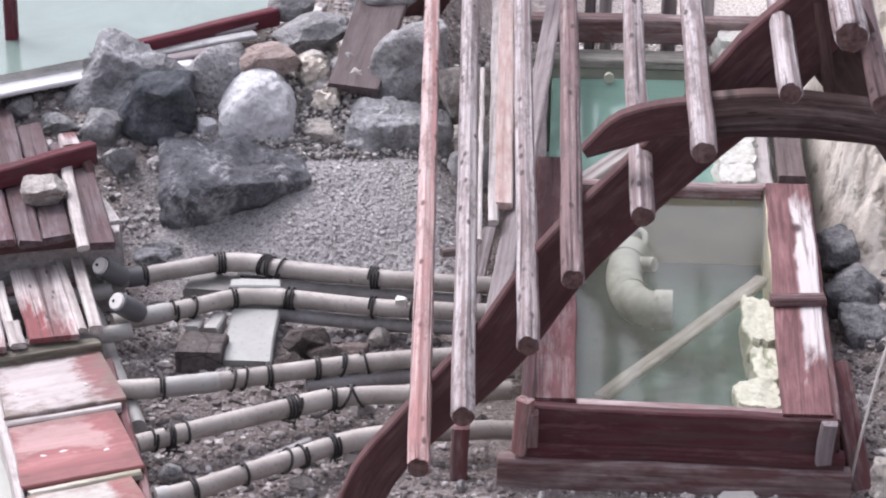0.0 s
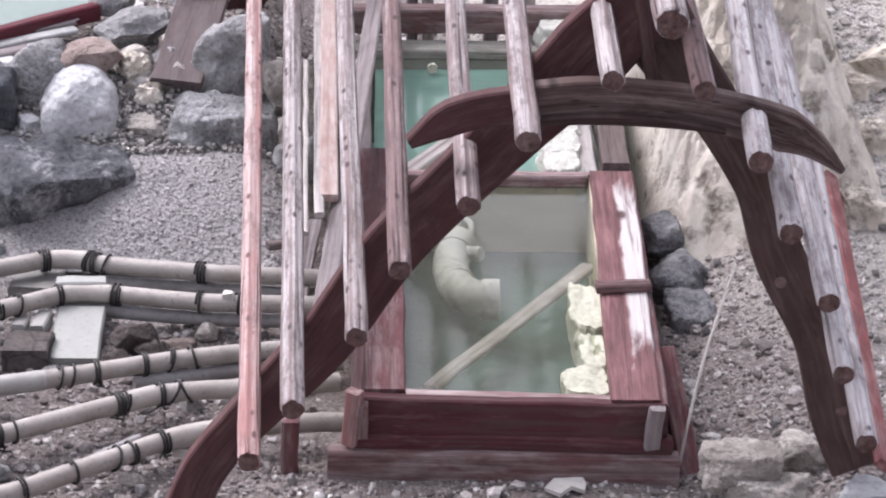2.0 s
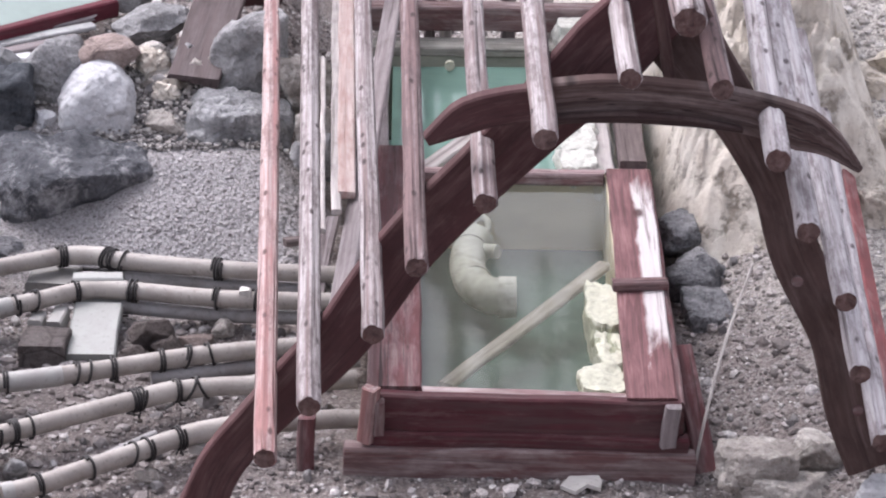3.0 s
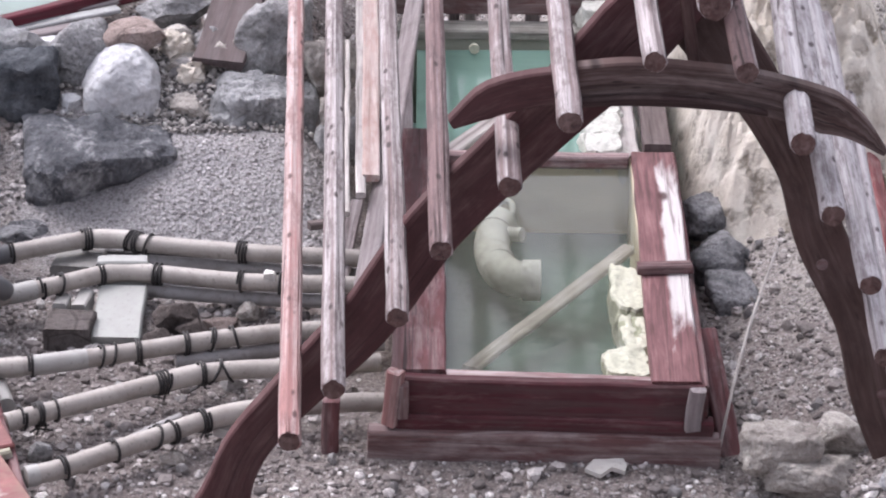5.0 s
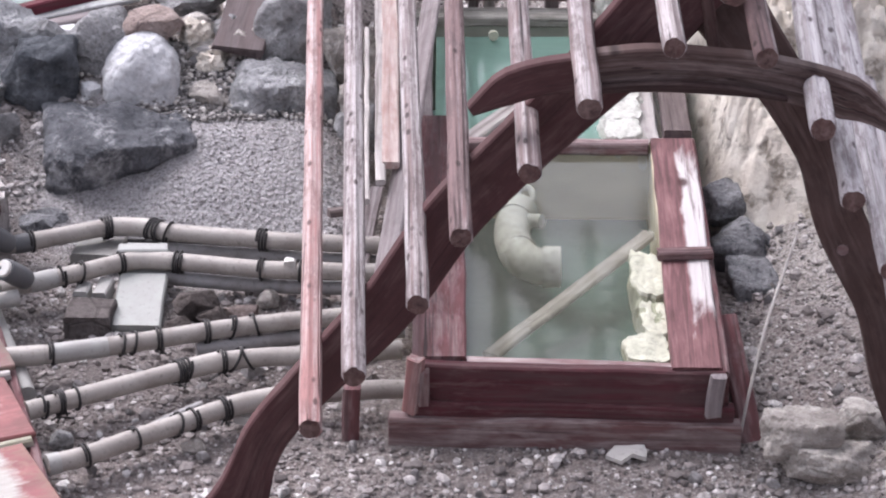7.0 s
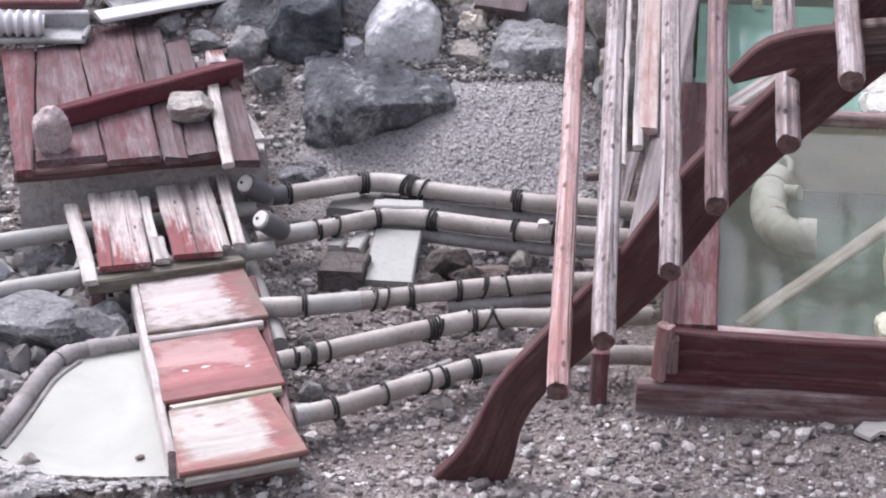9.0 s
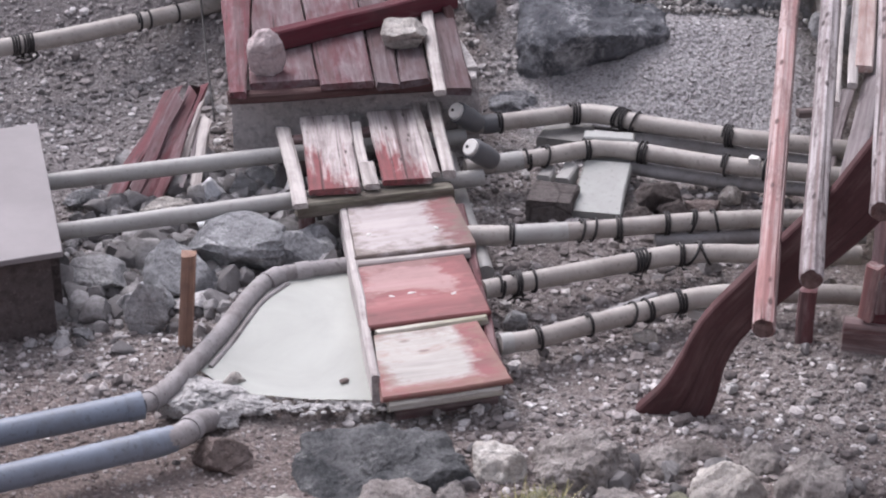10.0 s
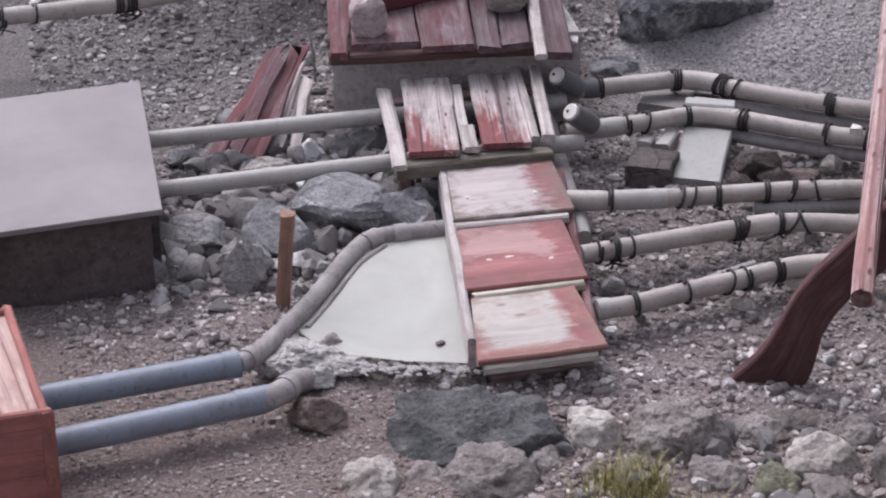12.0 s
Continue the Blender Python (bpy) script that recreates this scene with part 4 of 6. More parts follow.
# pale posts and a crusted lump behind the rear beam
for i, (x, y, w) in enumerate(((0.665, 10.86, 0.05), (0.60, 10.90, 0.045), (1.085, 10.88, 0.045), (0.93, 10.94, 0.06))):
    fp = thing("short_post", (x, y, 0.3), "bleached short post behind the rear tank", "post", "posts behind the rear tank")
    board("shaft", fp, (x, y, 0.05), (x + 0.006, y, 0.86), w, w, (plank_pale, plank_grey)[i % 2], 195 + i, up=(0, -1, 0))
lump_ = part("crust_lump", crust_mesh(0.16, 0.14, 0.13, 77), crust_white, None, "", pose(1.165, 10.60, 0.27))
tagged(lump_, "grey-white mineral lump on the rear tank ledge", "mineral deposit")

# things lying in the front tank
el = thing("pipe_elbow", (0.66, 8.8, -0.02), "white plastic pipe elbow under the tank water", "pipe fitting")
bend = tube("bend", el, [(0.665, 9.10, 0.115), (0.638, 8.98, 0.112), (0.636, 8.86, 0.11), (0.655, 8.76, 0.11), (0.70, 8.70, 0.11), (0.75, 8.686, 0.11)], 0.064, pvc_sunken, step=0.015, sides=18)
tube("collar", el, [(0.725, 8.687, 0.11), (0.785, 8.684, 0.11)], 0.071, pvc_sunken, sides=18, straight=True)
tube("collar", el, [(0.652, 9.05, 0.114), (0.675, 9.13, 0.117)], 0.069, pvc_sunken, sides=18, straight=True)
tube("rib", bend, [(0.641, 8.83, 0.11), (0.648, 8.80, 0.11)], 0.067, pvc_sunken, sides=18, straight=True)
tube("lever", bend, [(0.668, 9.16, 0.15), (0.675, 9.20, 0.165), (0.70, 9.215, 0.17), (0.722, 9.195, 0.165), (0.722, 9.15, 0.15), (0.712, 9.10, 0.13)], 0.012, pvc_sunken, "small ring-shaped lever", step=0.01, sides=10)
tube("stub", bend, [(0.70, 9.02, 0.13), (0.745, 8.99, 0.14)], 0.026, pvc_sunken, sides=12, straight=True)
di = thing("sunken_board", (0.8, 8.5, 0.05), "pale narrow board lying slanted in the tank", "board")
board("plank", di, (0.515, 8.18, 0.05), (1.118, 8.91, 0.13), 0.06, 0.02, side_pale, 41)
for i, (x, y, z, w, d, h) in enumerate(((0.985, 7.80, 0.10, 0.17, 0.23, 0.175), (1.035, 8.03, 0.10, 0.11, 0.28, 0.160), (1.045, 8.33, 0.10, 0.13, 0.38, 0.170))):
    ob = part("sulphur_crust", crust_mesh(w, d, h, 60 + i), sulphur, None, "", pose(x, y, z))
    tagged(ob, "pale yellow sulphur crust on the inner tank wall", "mineral deposit", "sulphur crusts")
for i, (x, y, z, w, h) in enumerate(((1.075, 9.47, 0.09, 0.17, 0.20), (1.085, 9.63, 0.09, 0.18, 0.20), (1.10, 9.80, 0.09, 0.17, 0.20), (1.115, 9.98, 0.09, 0.16, 0.19))):
    ob = part("sulphur_crust", crust_mesh(w, w * 1.3, h + 0.02, 70 + i), crust_white, None, "", pose(x, y, z))
    tagged(ob, "white mineral crust along the rear tank wall", "mineral deposit", "sulphur crusts")


# ---- the open roof: curved gable boards and round poles ----
def curved_board(name, parent, centre, widths, y, thick, mat, label=""):
    """A board cut to a curve in the upright plane at y; centre: (x, z) points; widths at each."""
    path = smooth_path([(x, 0, z) for x, z in centre], 0.03)
    n = len(path)
    bm = bmesh.new()
    rings = []
    for i, q in enumerate(path):
        u = i / (n - 1) * (len(widths) - 1)
        k = min(int(u), len(widths) - 2)
        w = widths[k] + (widths[k + 1] - widths[k]) * (u - k)
        d = (path[min(i + 1, n - 1)] - path[max(i - 1, 0)]).normalized()
        s = Vector((-d.z, 0, d.x)) * w / 2
        c = 0.006
        s2 = s * (1 - 2 * c / max(w, 0.03))
        f, b = Vector((0, -thick / 2, 0)), Vector((0, thick / 2, 0))
        e = Vector((0, c, 0))
        rings.append([bm.verts.new(v) for v in (q + s2 + f, q - s2 + f, q - s + f + e, q - s + b - e, q - s2 + b, q + s2 + b, q + s + b - e, q + s + f + e)])
    for a, b in zip(rings, rings[1:]):
        for j in range(8):
            k = (j + 1) % 8
            bm.faces.new((a[j], a[k], b[k], b[j]))
    bm.faces.new(rings[0][::-1])
    bm.faces.new(rings[-1])
    bmesh.ops.recalc_face_normals(bm, faces=bm.faces)
    # the grain follows the curve
    run = [0.0]
    for a, b in zip(path, path[1:]):
        run.append(run[-1] + (b - a).length)
    across = (0.5, -0.5, -0.5, -0.5, -0.5, 0.5, 0.5, 0.5)
    where = {v: (run[i], across[j] * 0.16) for i, ring in enumerate(rings) for j, v in enumerate(ring)}
    layer = bm.loops.layers.uv.new("grain")
    for face in bm.faces:
        for loop in face.loops:
            loop[layer].uv = where[loop.vert]
    return part(name, bm, mat, parent, label, pose(0, y, 0))


def pole_mesh(length, radius, seed):
    rnd = random.Random(seed)
    n = 14
    bm = bmesh.new()
    rings = []
    sides = 18
    flat = [1 + rnd.uniform(-0.05, 0.05) for _ in range(sides)]
    split = rnd.choice((3, 4, 5, 6))
    flat[split] = 0.84
    flat[split + 1] *= 0.95
    for i in range(n + 1):
        x = length * (i / n) ** 1.3
        dy, dz = (rnd.uniform(-0.0022, 0.0022) for _ in "yz")
        r = radius * (1 - 0.08 * i / n)
        if i == 0:
            rings.append([bm.verts.new((0, r * 0.9 * f * math.cos(2 * math.pi * j / sides), r * 0.9 * f * math.sin(2 * math.pi * j / sides))) for j, f in enumerate(flat)])
            x = 0.008
        rings.append([bm.verts.new((x, dy + r * f * math.cos(2 * math.pi * j / sides), dz + r * f * math.sin(2 * math.pi * j / sides))) for j, f in enumerate(flat)])
    for a, b in zip(rings, rings[1:]):
        for j in range(sides):
            k = (j + 1) % sides
            bm.faces.new((a[j], a[k], b[k], b[j]))
    bm.faces.new(rings[0][::-1]).material_index = 1
    bm.faces.new(rings[-1]).material_index = 1
    bmesh.ops.recalc_face_normals(bm, faces=bm.faces)
    return bm


def pole(parent, x, z, x_far, radius, mat, seed, y=7.05, y_far=11.8, label=""):
    a, b = (x, y, z), (x_far, y_far, z)
    return part("pole", pole_mesh((Vector(b) - Vector(a)).length, radius, seed), [mat, log_end], parent, label, along(a, b))


def tank_roof():
    r = thing("tank_roof", (0.7, 9.0, 0), "open roof of weathered round poles on curved dark red gable boards", "roof")
    curved_board("gable_leg", r, [(-0.36, -0.06), (-0.285, 0.06), (-0.20, 0.28), (-0.02, 0.50), (0.16, 0.70), (0.34, 0.97), (0.55, 1.20), (0.78, 1.44), (1.00, 1.68), (1.08, 1.75)],
                 [0.20, 0.13, 0.13, 0.16, 0.17, 0.17, 0.17, 0.19, 0.23, 0.20], 7.27, 0.055, gable_red, "curved dark red gable board, foot in the gravel")
    curved_board("gable_leg", r, [(1.745, 0.20), (1.685, 0.36), (1.612, 0.62), (1.475, 0.90), (1.40, 1.12), (1.28, 1.34), (1.15, 1.52), (1.00, 1.76)],
                 [0.15, 0.165, 0.145, 0.15, 0.13, 0.15, 0.20, 0.24], 7.33, 0.055, gable_plain, "curved brown gable board, foot on the bank")
    curved_board("collar_tie", r, [(0.385, 1.385), (0.50, 1.455), (0.61, 1.482), (0.72, 1.492)],
                 [0.03, 0.095, 0.10, 0.10], 7.085, 0.05, gable_red, "reddish pointed end of the bowed tie board")
    curved_board("collar_tie", r, [(0.66, 1.480), (0.89, 1.493), (1.11, 1.475), (1.325, 1.425), (1.485, 1.36), (1.59, 1.27)],
                 [0.105, 0.115, 0.105, 0.115, 0.12, 0.02], 7.115, 0.055, tie_grey, "bowed tie board, weathered grey-brown, with a pointed end")
    # added dark strip that draws the shaded gap line along the tie
    curved_board("collar_tie", r, [(0.70, 1.442), (0.90, 1.448), (1.10, 1.432), (1.25, 1.405)], [0.022, 0.03, 0.028, 0.014], 7.075, 0.03, gap_strip, "dark strip added for the shaded gap along the tie board")
    curved_board("gable_leg", r, [(-0.25, 0.1), (-0.02, 0.50), (0.34, 0.97), (0.78, 1.44), (1.08, 1.76)], [0.14, 0.16, 0.17, 0.18, 0.19], 10.9, 0.05, gable_red)
    curved_board("gable_leg", r, [(2.1, 0.25), (1.9, 0.75), (1.6, 1.2), (1.2, 1.76)], [0.14, 0.15, 0.16, 0.18], 10.9, 0.05, gable_wood)
    board("brace", r, (1.02, 7.235, 1.76), (1.075, 7.235, 1.47), 0.035, 0.03, brace_wood, 52, up=(0, -1, 0))
    board("peg", r, (0.050, 7.70, -0.03), (0.055, 7.70, 0.19), 0.055, 0.05, tank_side, 53, up=(0, -1, 0), label="short red post under a pole")
    pole(r, -0.068, 0.586, -0.03, 0.033, log_pink, 1, y=6.75, label="pinkish round pole, nail holes along it")
    pole(r, 0.055, 0.761, 0.13, 0.033, log_grey, 2, y=6.72)
    pole(r, 0.227, 0.986, 0.33, 0.032, log_grey, 3, y=6.7)
    pole(r, 0.342, 1.172, 0.52, 0.032, log_dark, 4, y=6.72)
    pole(r, 0.531, 1.295, 0.75, 0.033, log_grey, 5, y=6.85)
    pole(r, 0.669, 1.561, 0.93, 0.034, log_grey, 6, y=6.66)
    pole(r, 0.890, 1.701, 1.19, 0.032, log_grey, 7, y=6.72)
    pole(r, 1.037, 1.853, 1.34, 0.046, log_grey, 8, y=6.72, label="thicker ridge pole")
    pole(r, 1.152, 1.615, 1.45, 0.033, log_dark, 9, y=6.85)
    pole(r, 1.303, 1.431, 1.82, 0.037, log_bleached, 10, y=6.8)
    pole(r, 1.408, 1.197, 1.91, 0.035, log_bleached, 11, y=6.85)
    pole(r, 1.525, 0.985, 1.97, 0.033, log_bleached, 12, y=6.85)
    pole(r, 1.581, 0.762, 2.10, 0.033, log_bleached, 13, y=6.85)
    pole(r, 1.661, 0.542, 2.19, 0.033, log_bleached, 14, y=6.85)
    for x, z in ((1.478, 0.83), (1.686, 0.40)):
        part("tenon_end", sweep(bmesh.new(), [Vector(), Vector((0, -0.012, 0.002))], [0.019, 0.016], 10), tank_base, r, "worn peg end in the gable board", Matrix.Translation((x, 7.305, z)))
    board("roof_plank", r, (0.207, 8.72, 0.50), (0.272, 11.3, 0.50), 0.062, 0.025, plank_orange, 54, label="newer orange-pink plank")
    board("roof_plank", r, (0.166, 8.585, 0.495), (0.222, 11.0, 0.49), 0.034, 0.02, plank_pale, 55, label="narrow bleached plank")
    board("roof_plank", r, (0.119, 8.44, 0.49), (0.150, 10.0, 0.49), 0.018, 0.02, plank_pale, 59, label="thin bleached lath")
    board("roof_plank", r, (0.10, 8.75, 0.10), (0.17, 9.35, 0.12), 0.05, 0.02, plank_grey, 60, label="pale plank lying beside the tank")
    board("roof_plank", r, (0.145, 7.80, 0.46), (0.475, 11.0, 0.50), 0.09, 0.02, plank_grey, 56, up=(-0.6, 0, 0.8), label="grey plank along the side")
    board("roof_plank", r, (1.80, 7.15, 0.31), (2.28, 11.6, 0.40), 0.06, 0.03, panel_red, 57, up=(0.6, 0, 0.8), label="red edge plank")
    board("batten", r, (-0.01, 9.23, 0.09), (0.17, 9.265, 0.09), 0.035, 0.03, plank_brown, 58)
    return r


tank_roof()

# ---- pipes between the covers and the tank ----
PIPE_R = 0.031
pvc_pale = plastic("pvc_pale", (0.385, 0.358, 0.33), (0.22, 0.19, 0.17))


def sleeve(parent, points, u0, u1, radius, mat, label):
    """A coupling over a stretch of a pipe."""
    path = smooth_path(points, 0.02)
    n = len(path) - 1
    cut = path[int(u0 * n):int(u1 * n) + 1]
    base = cut[0].copy()
    ends = [radius - 0.001] + [radius] * (len(cut) - 2) + [radius - 0.001]
    part("sleeve", sweep(bmesh.new(), [q - base for q in cut], ends, 16), mat, parent, label, Matrix.Translation(base))


def pipe(points, label, wraps=(), radius=PIPE_R, mat=pvc_beige, name="water_pipe", group="beige pipes to the tank", sleeves=()):
    t = thing(name, points[0], label, "pipe", group)
    tube("tube", t, points, radius, mat, sides=16)
    for i, (u, turns, lean) in enumerate(wraps):
        wrap(t, points, u, radius + (0.003 if sleeves else 0), turns, lean, seed=i * 1.3)
    for u0, u1, over in sleeves:
        sleeve(t, points, u0, u1, radius + 0.003, over, "slightly thicker pipe coupling")
    return t


pipe([(-1.19, 8.89, 0.12), (-1.08, 8.93, 0.12), (-0.91, 9.00, 0.12), (-0.77, 9.05, 0.12), (-0.65, 9.04, 0.12), (-0.57, 9.00, 0.12), (-0.22, 8.92, 0.12), (0.03, 8.88, 0.12), (0.24, 8.85, 0.12)],
     "beige plastic pipe bound with black rubber straps", ((0.10, 1.6, 0), (0.29, 3.2, 0), (0.41, 2.2, 0.006), (0.43, 2.0, -0.004), (0.455, 1.2, 0.01), (0.685, 3.2, 0)), sleeves=((0.30, 0.40, pvc_pale), (0.06, 0.10, pvc_dark)))
pipe([(-1.12, 8.57, 0.12), (-0.99, 8.63, 0.12), (-0.86, 8.69, 0.12), (-0.69, 8.775, 0.12), (-0.55, 8.765, 0.12), (-0.24, 8.69, 0.12), (0.03, 8.66, 0.12), (0.24, 8.64, 0.12)],
     "beige plastic pipe bound with thin black straps", ((0.17, 1.2, 0), (0.22, 1.2, 0.01), (0.32, 1.8, 0), (0.46, 1.5, 0), (0.485, 1.4, 0), (0.67, 1.6, 0), (0.75, 1.3, 0), (0.77, 1.3, 0)), sleeves=((0.08, 0.15, pvc_grey), (0.33, 0.45, pvc_pale)))
pipe([(-1.06, 8.12, 0.10), (-0.91, 8.14, 0.10), (-0.67, 8.20, 0.10), (-0.40, 8.28, 0.10), (-0.23, 8.32, 0.10), (0.03, 8.36, 0.10), (0.24, 8.37, 0.10)],
     "beige plastic pipe bound with thin black straps", ((0.115, 1.8, 0), (0.29, 1.2, 0.008), (0.315, 1.2, 0.008), (0.38, 2.0, 0), (0.50, 1.5, 0), (0.575, 1.8, 0.012), (0.64, 1.5, -0.01)), sleeves=((0.0, 0.105, pvc_pale), (0.12, 0.25, pvc_grey)))
pipe([(-0.96, 7.76, 0.10), (-0.81, 7.84, 0.10), (-0.46, 8.02, 0.10), (-0.34, 8.07, 0.10), (-0.19, 8.09, 0.10), (-0.10, 8.09, 0.10), (0.22, 8.12, 0.10)],
     "beige plastic pipe with bunched black straps", ((0.05, 1.2, 0.006), (0.10, 2.6, 0), (0.115, 2.2, 0.004), (0.135, 1.2, 0), (0.43, 3.0, 0), (0.445, 1.2, 0.012), (0.535, 2.0, 0), (0.575, 1.0, 0.02), (0.60, 1.0, -0.02)), sleeves=((0.44, 0.54, pvc_pale),))
pipe([(-0.87, 7.44, 0.09), (-0.76, 7.49, 0.09), (-0.63, 7.58, 0.09), (-0.46, 7.69, 0.09), (-0.36, 7.76, 0.09), (-0.20, 7.83, 0.09), (0.09, 7.87, 0.09), (0.24, 7.87, 0.09)],
     "beige plastic pipe bound with black straps by the roof foot", ((0.115, 1.6, 0), (0.25, 1.4, 0), (0.37, 1.0, 0.012), (0.43, 1.6, 0), (0.52, 2.4, 0)), sleeves=((0.0, 0.035, pvc_grey), (0.53, 0.70, pvc_pale)))
for pts in ([(-0.60, 9.0, 0.055), (-0.21, 8.925, 0.055), (0.03, 8.88, 0.055), (0.24, 8.85, 0.055)], [(-0.57, 8.77, 0.055), (-0.24, 8.695, 0.055), (0.03, 8.665, 0.055), (0.24, 8.64, 0.055)],
            [(-0.45, 8.255, 0.045), (-0.27, 8.29, 0.045), (0.01, 8.35, 0.045), (0.24, 8.36, 0.045)]):
    pipe(pts, "dusty beige pipe tied below another pipe", radius=0.025, mat=pvc_stained, group="lower pipes")
pipe([(-2.60, 8.235, 0.14), (-1.75, 8.57, 0.14), (-1.15, 8.80, 0.13)], "long plain grey-beige pipe from the slab-covered pit", mat=pvc_grey, radius=0.029, group="pipes from the slab pit")
pipe([(-2.50, 7.87, 0.14), (-1.61, 8.25, 0.14), (-1.05, 8.49, 0.13)], "long plain grey-beige pipe from the slab-covered pit", mat=pvc_grey, radius=0.029, group="pipes from the slab pit")
pipe([(-1.21, 8.80, 0.045), (-1.10, 8.39, 0.045), (-1.02, 8.12, 0.045), (-0.98, 7.98, 0.04)], "grey collecting pipe beside the red covers", mat=pvc_grey, radius=0.028, group="collecting pipe")
pipe([(-3.40, 8.95, 0.22), (-2.80, 9.26, 0.21), (-2.27, 9.66, 0.20), (-2.0, 9.86, 0.20)], "beige pipe with black straps behind the slab pit", ((0.10, 2.0, 0), (0.18, 1.5, 0), (0.36, 3.0, 0), (0.38, 2.5, 0), (0.40, 2.0, 0), (0.64, 1.5, 0), (0.67, 1.5, 0), (0.74, 1.2, 0)), group="rear pipe", radius=0.033)


pipe([(-0.66, 7.70, 0.02), (-0.52, 7.80, 0.04), (-0.42, 7.87, 0.05)], "short broken pale pipe lying under the others", mat=pvc_stained, radius=0.014, group="broken pipe", name="broken_pipe")
clip_ = part("pipe_clip", board_mesh(0.03, 0.04, 0.045, 64), pvc_white, None, "", pose(-0.145, 8.655, 0.165, 0, 0, 80))
tagged(clip_, "small white plastic clip on a pipe", "clip")


def end_cap(a, b):
    """A dark reducer lying on the pipe, with a white plug in its wide end."""
    t = thing("end_plug", a, "dark grey tapered pipe cap with white plug", "pipe fitting", "pipe caps")
    path = [Vector(a).lerp(Vector(b), u) for u in (0, 0.06, 0.45, 0.5, 0.85, 0.95)]
    base = path[0].copy()
    part("body", sweep(bmesh.new(), [q - base for q in path], [0.035, 0.037, 0.038, 0.039, 0.036, 0.033], 18), pvc_dark, t, "", Matrix.Translation(base))
    d = (Vector(a) - Vector(b)).normalized()
    plug = part("plug", sweep(bmesh.new(), [Vector(), d * 0.008, d * 0.012], [0.030, 0.030, 0.026], 18), pvc_white, t, "white end plug", Matrix.Translation(base + d * 0.001))
    for k in (-0.011, 0.011):
        part("hole", sweep(bmesh.new(), [d * 0.010, d * 0.0135], 0.0055, 8), rubber, plug, "", Matrix.Translation(base + Vector((k * 0.8, -k * 0.3, 0))))


end_cap((-1.173, 8.765, 0.24), (-1.108, 8.838, 0.16))
end_cap((-1.087, 8.485, 0.24), (-1.022, 8.558, 0.16))

# grey boxes and blocks that carry the pipes
bx = thing("pipe_saddle", (-0.64, 8.6, 0), "pale grey plastic box over the bent pipes", "junction box")
board("cover_plate", bx, (-0.735, 8.805, 0.160), (-0.56, 8.80, 0.160), 0.06, 0.10, box_grey, 61)
board("drop_plate", bx, (-0.647, 8.735, 0.095), (-0.66, 8.46, 0.035), 0.165, 0.04, box_grey, 62)
for i, (x, y, z, w, l, h, mat, label) in enumerate((
        (-0.825, 8.425, 0.08, 0.155, 0.15, 0.10, block_dark, "rough dark brown block beneath the pipes"),
        (-0.83, 8.93, 0.07, 0.17, 0.16, 0.06, box_dull, "grey plastic block below a strapped pipe"),
        (-0.86, 8.60, 0.09, 0.05, 0.10, 0.06, pvc_grey, "pale plastic bracket under a pipe"),
        (-0.79, 8.60, 0.09, 0.05, 0.11, 0.06, pvc_grey, "grey plastic bracket under a pipe"),
        (-0.27, 7.78, 0.05, 0.09, 0.05, 0.03, pvc_white, "small white plastic offcut on the gravel"))):
    ob = part("support_block", board_mesh(l, w, h, 80 + i, 0.008, 0.005), mat, None, "", along((x, y, z), (x + 0.02, y + l, z)))
    tagged(ob, label, "block", "blocks under the pipes")
for i, (a, b) in enumerate((((-0.97, 9.12, 0.05), (-0.30, 9.03, 0.05)), ((-1.0, 9.2, 0.03), (-0.7, 9.22, 0.03)))):
    rod = thing("rusty_rod", a, "thin rusty iron rod lying behind the pipes", "rod", "rods")
    tube("bar", rod, [a, b], 0.008, rubber, sides=8, straight=True)
tube_ = thing("gravel_wire", (1.25, 7.62, 0), "thin pale wire standing bent beside the tank", "wire")
tube("strand", tube_, [(1.25, 7.60, -0.01), (1.30, 7.72, 0.14), (1.38, 7.92, 0.29), (1.51, 8.20, 0.46)], 0.005, wire, sides=6)
bm_ = bmesh.new()
rim_ = [bm_.verts.new((0.06 * (1 + 0.3 * math.sin(j * 2.7)) * math.cos(j * 0.698), 0.045 * (1 + 0.3 * math.cos(j * 3.1)) * math.sin(j * 0.698), 0.01 * math.sin(j * 2))) for j in range(9)]
top_ = bmesh.ops.extrude_face_region(bm_, geom=[bm_.faces.new(rim_)])["geom"]
for v in top_:
    if isinstance(v, bmesh.types.BMVert):
        v.co.z += 0.014
tagged(part("white_flake", bm_, pvc_white, None, "", pose(0.90, 7.52, ground_z(0.90, 7.52) + 0.012)), "flat torn white flake lying on the gravel", "scrap")


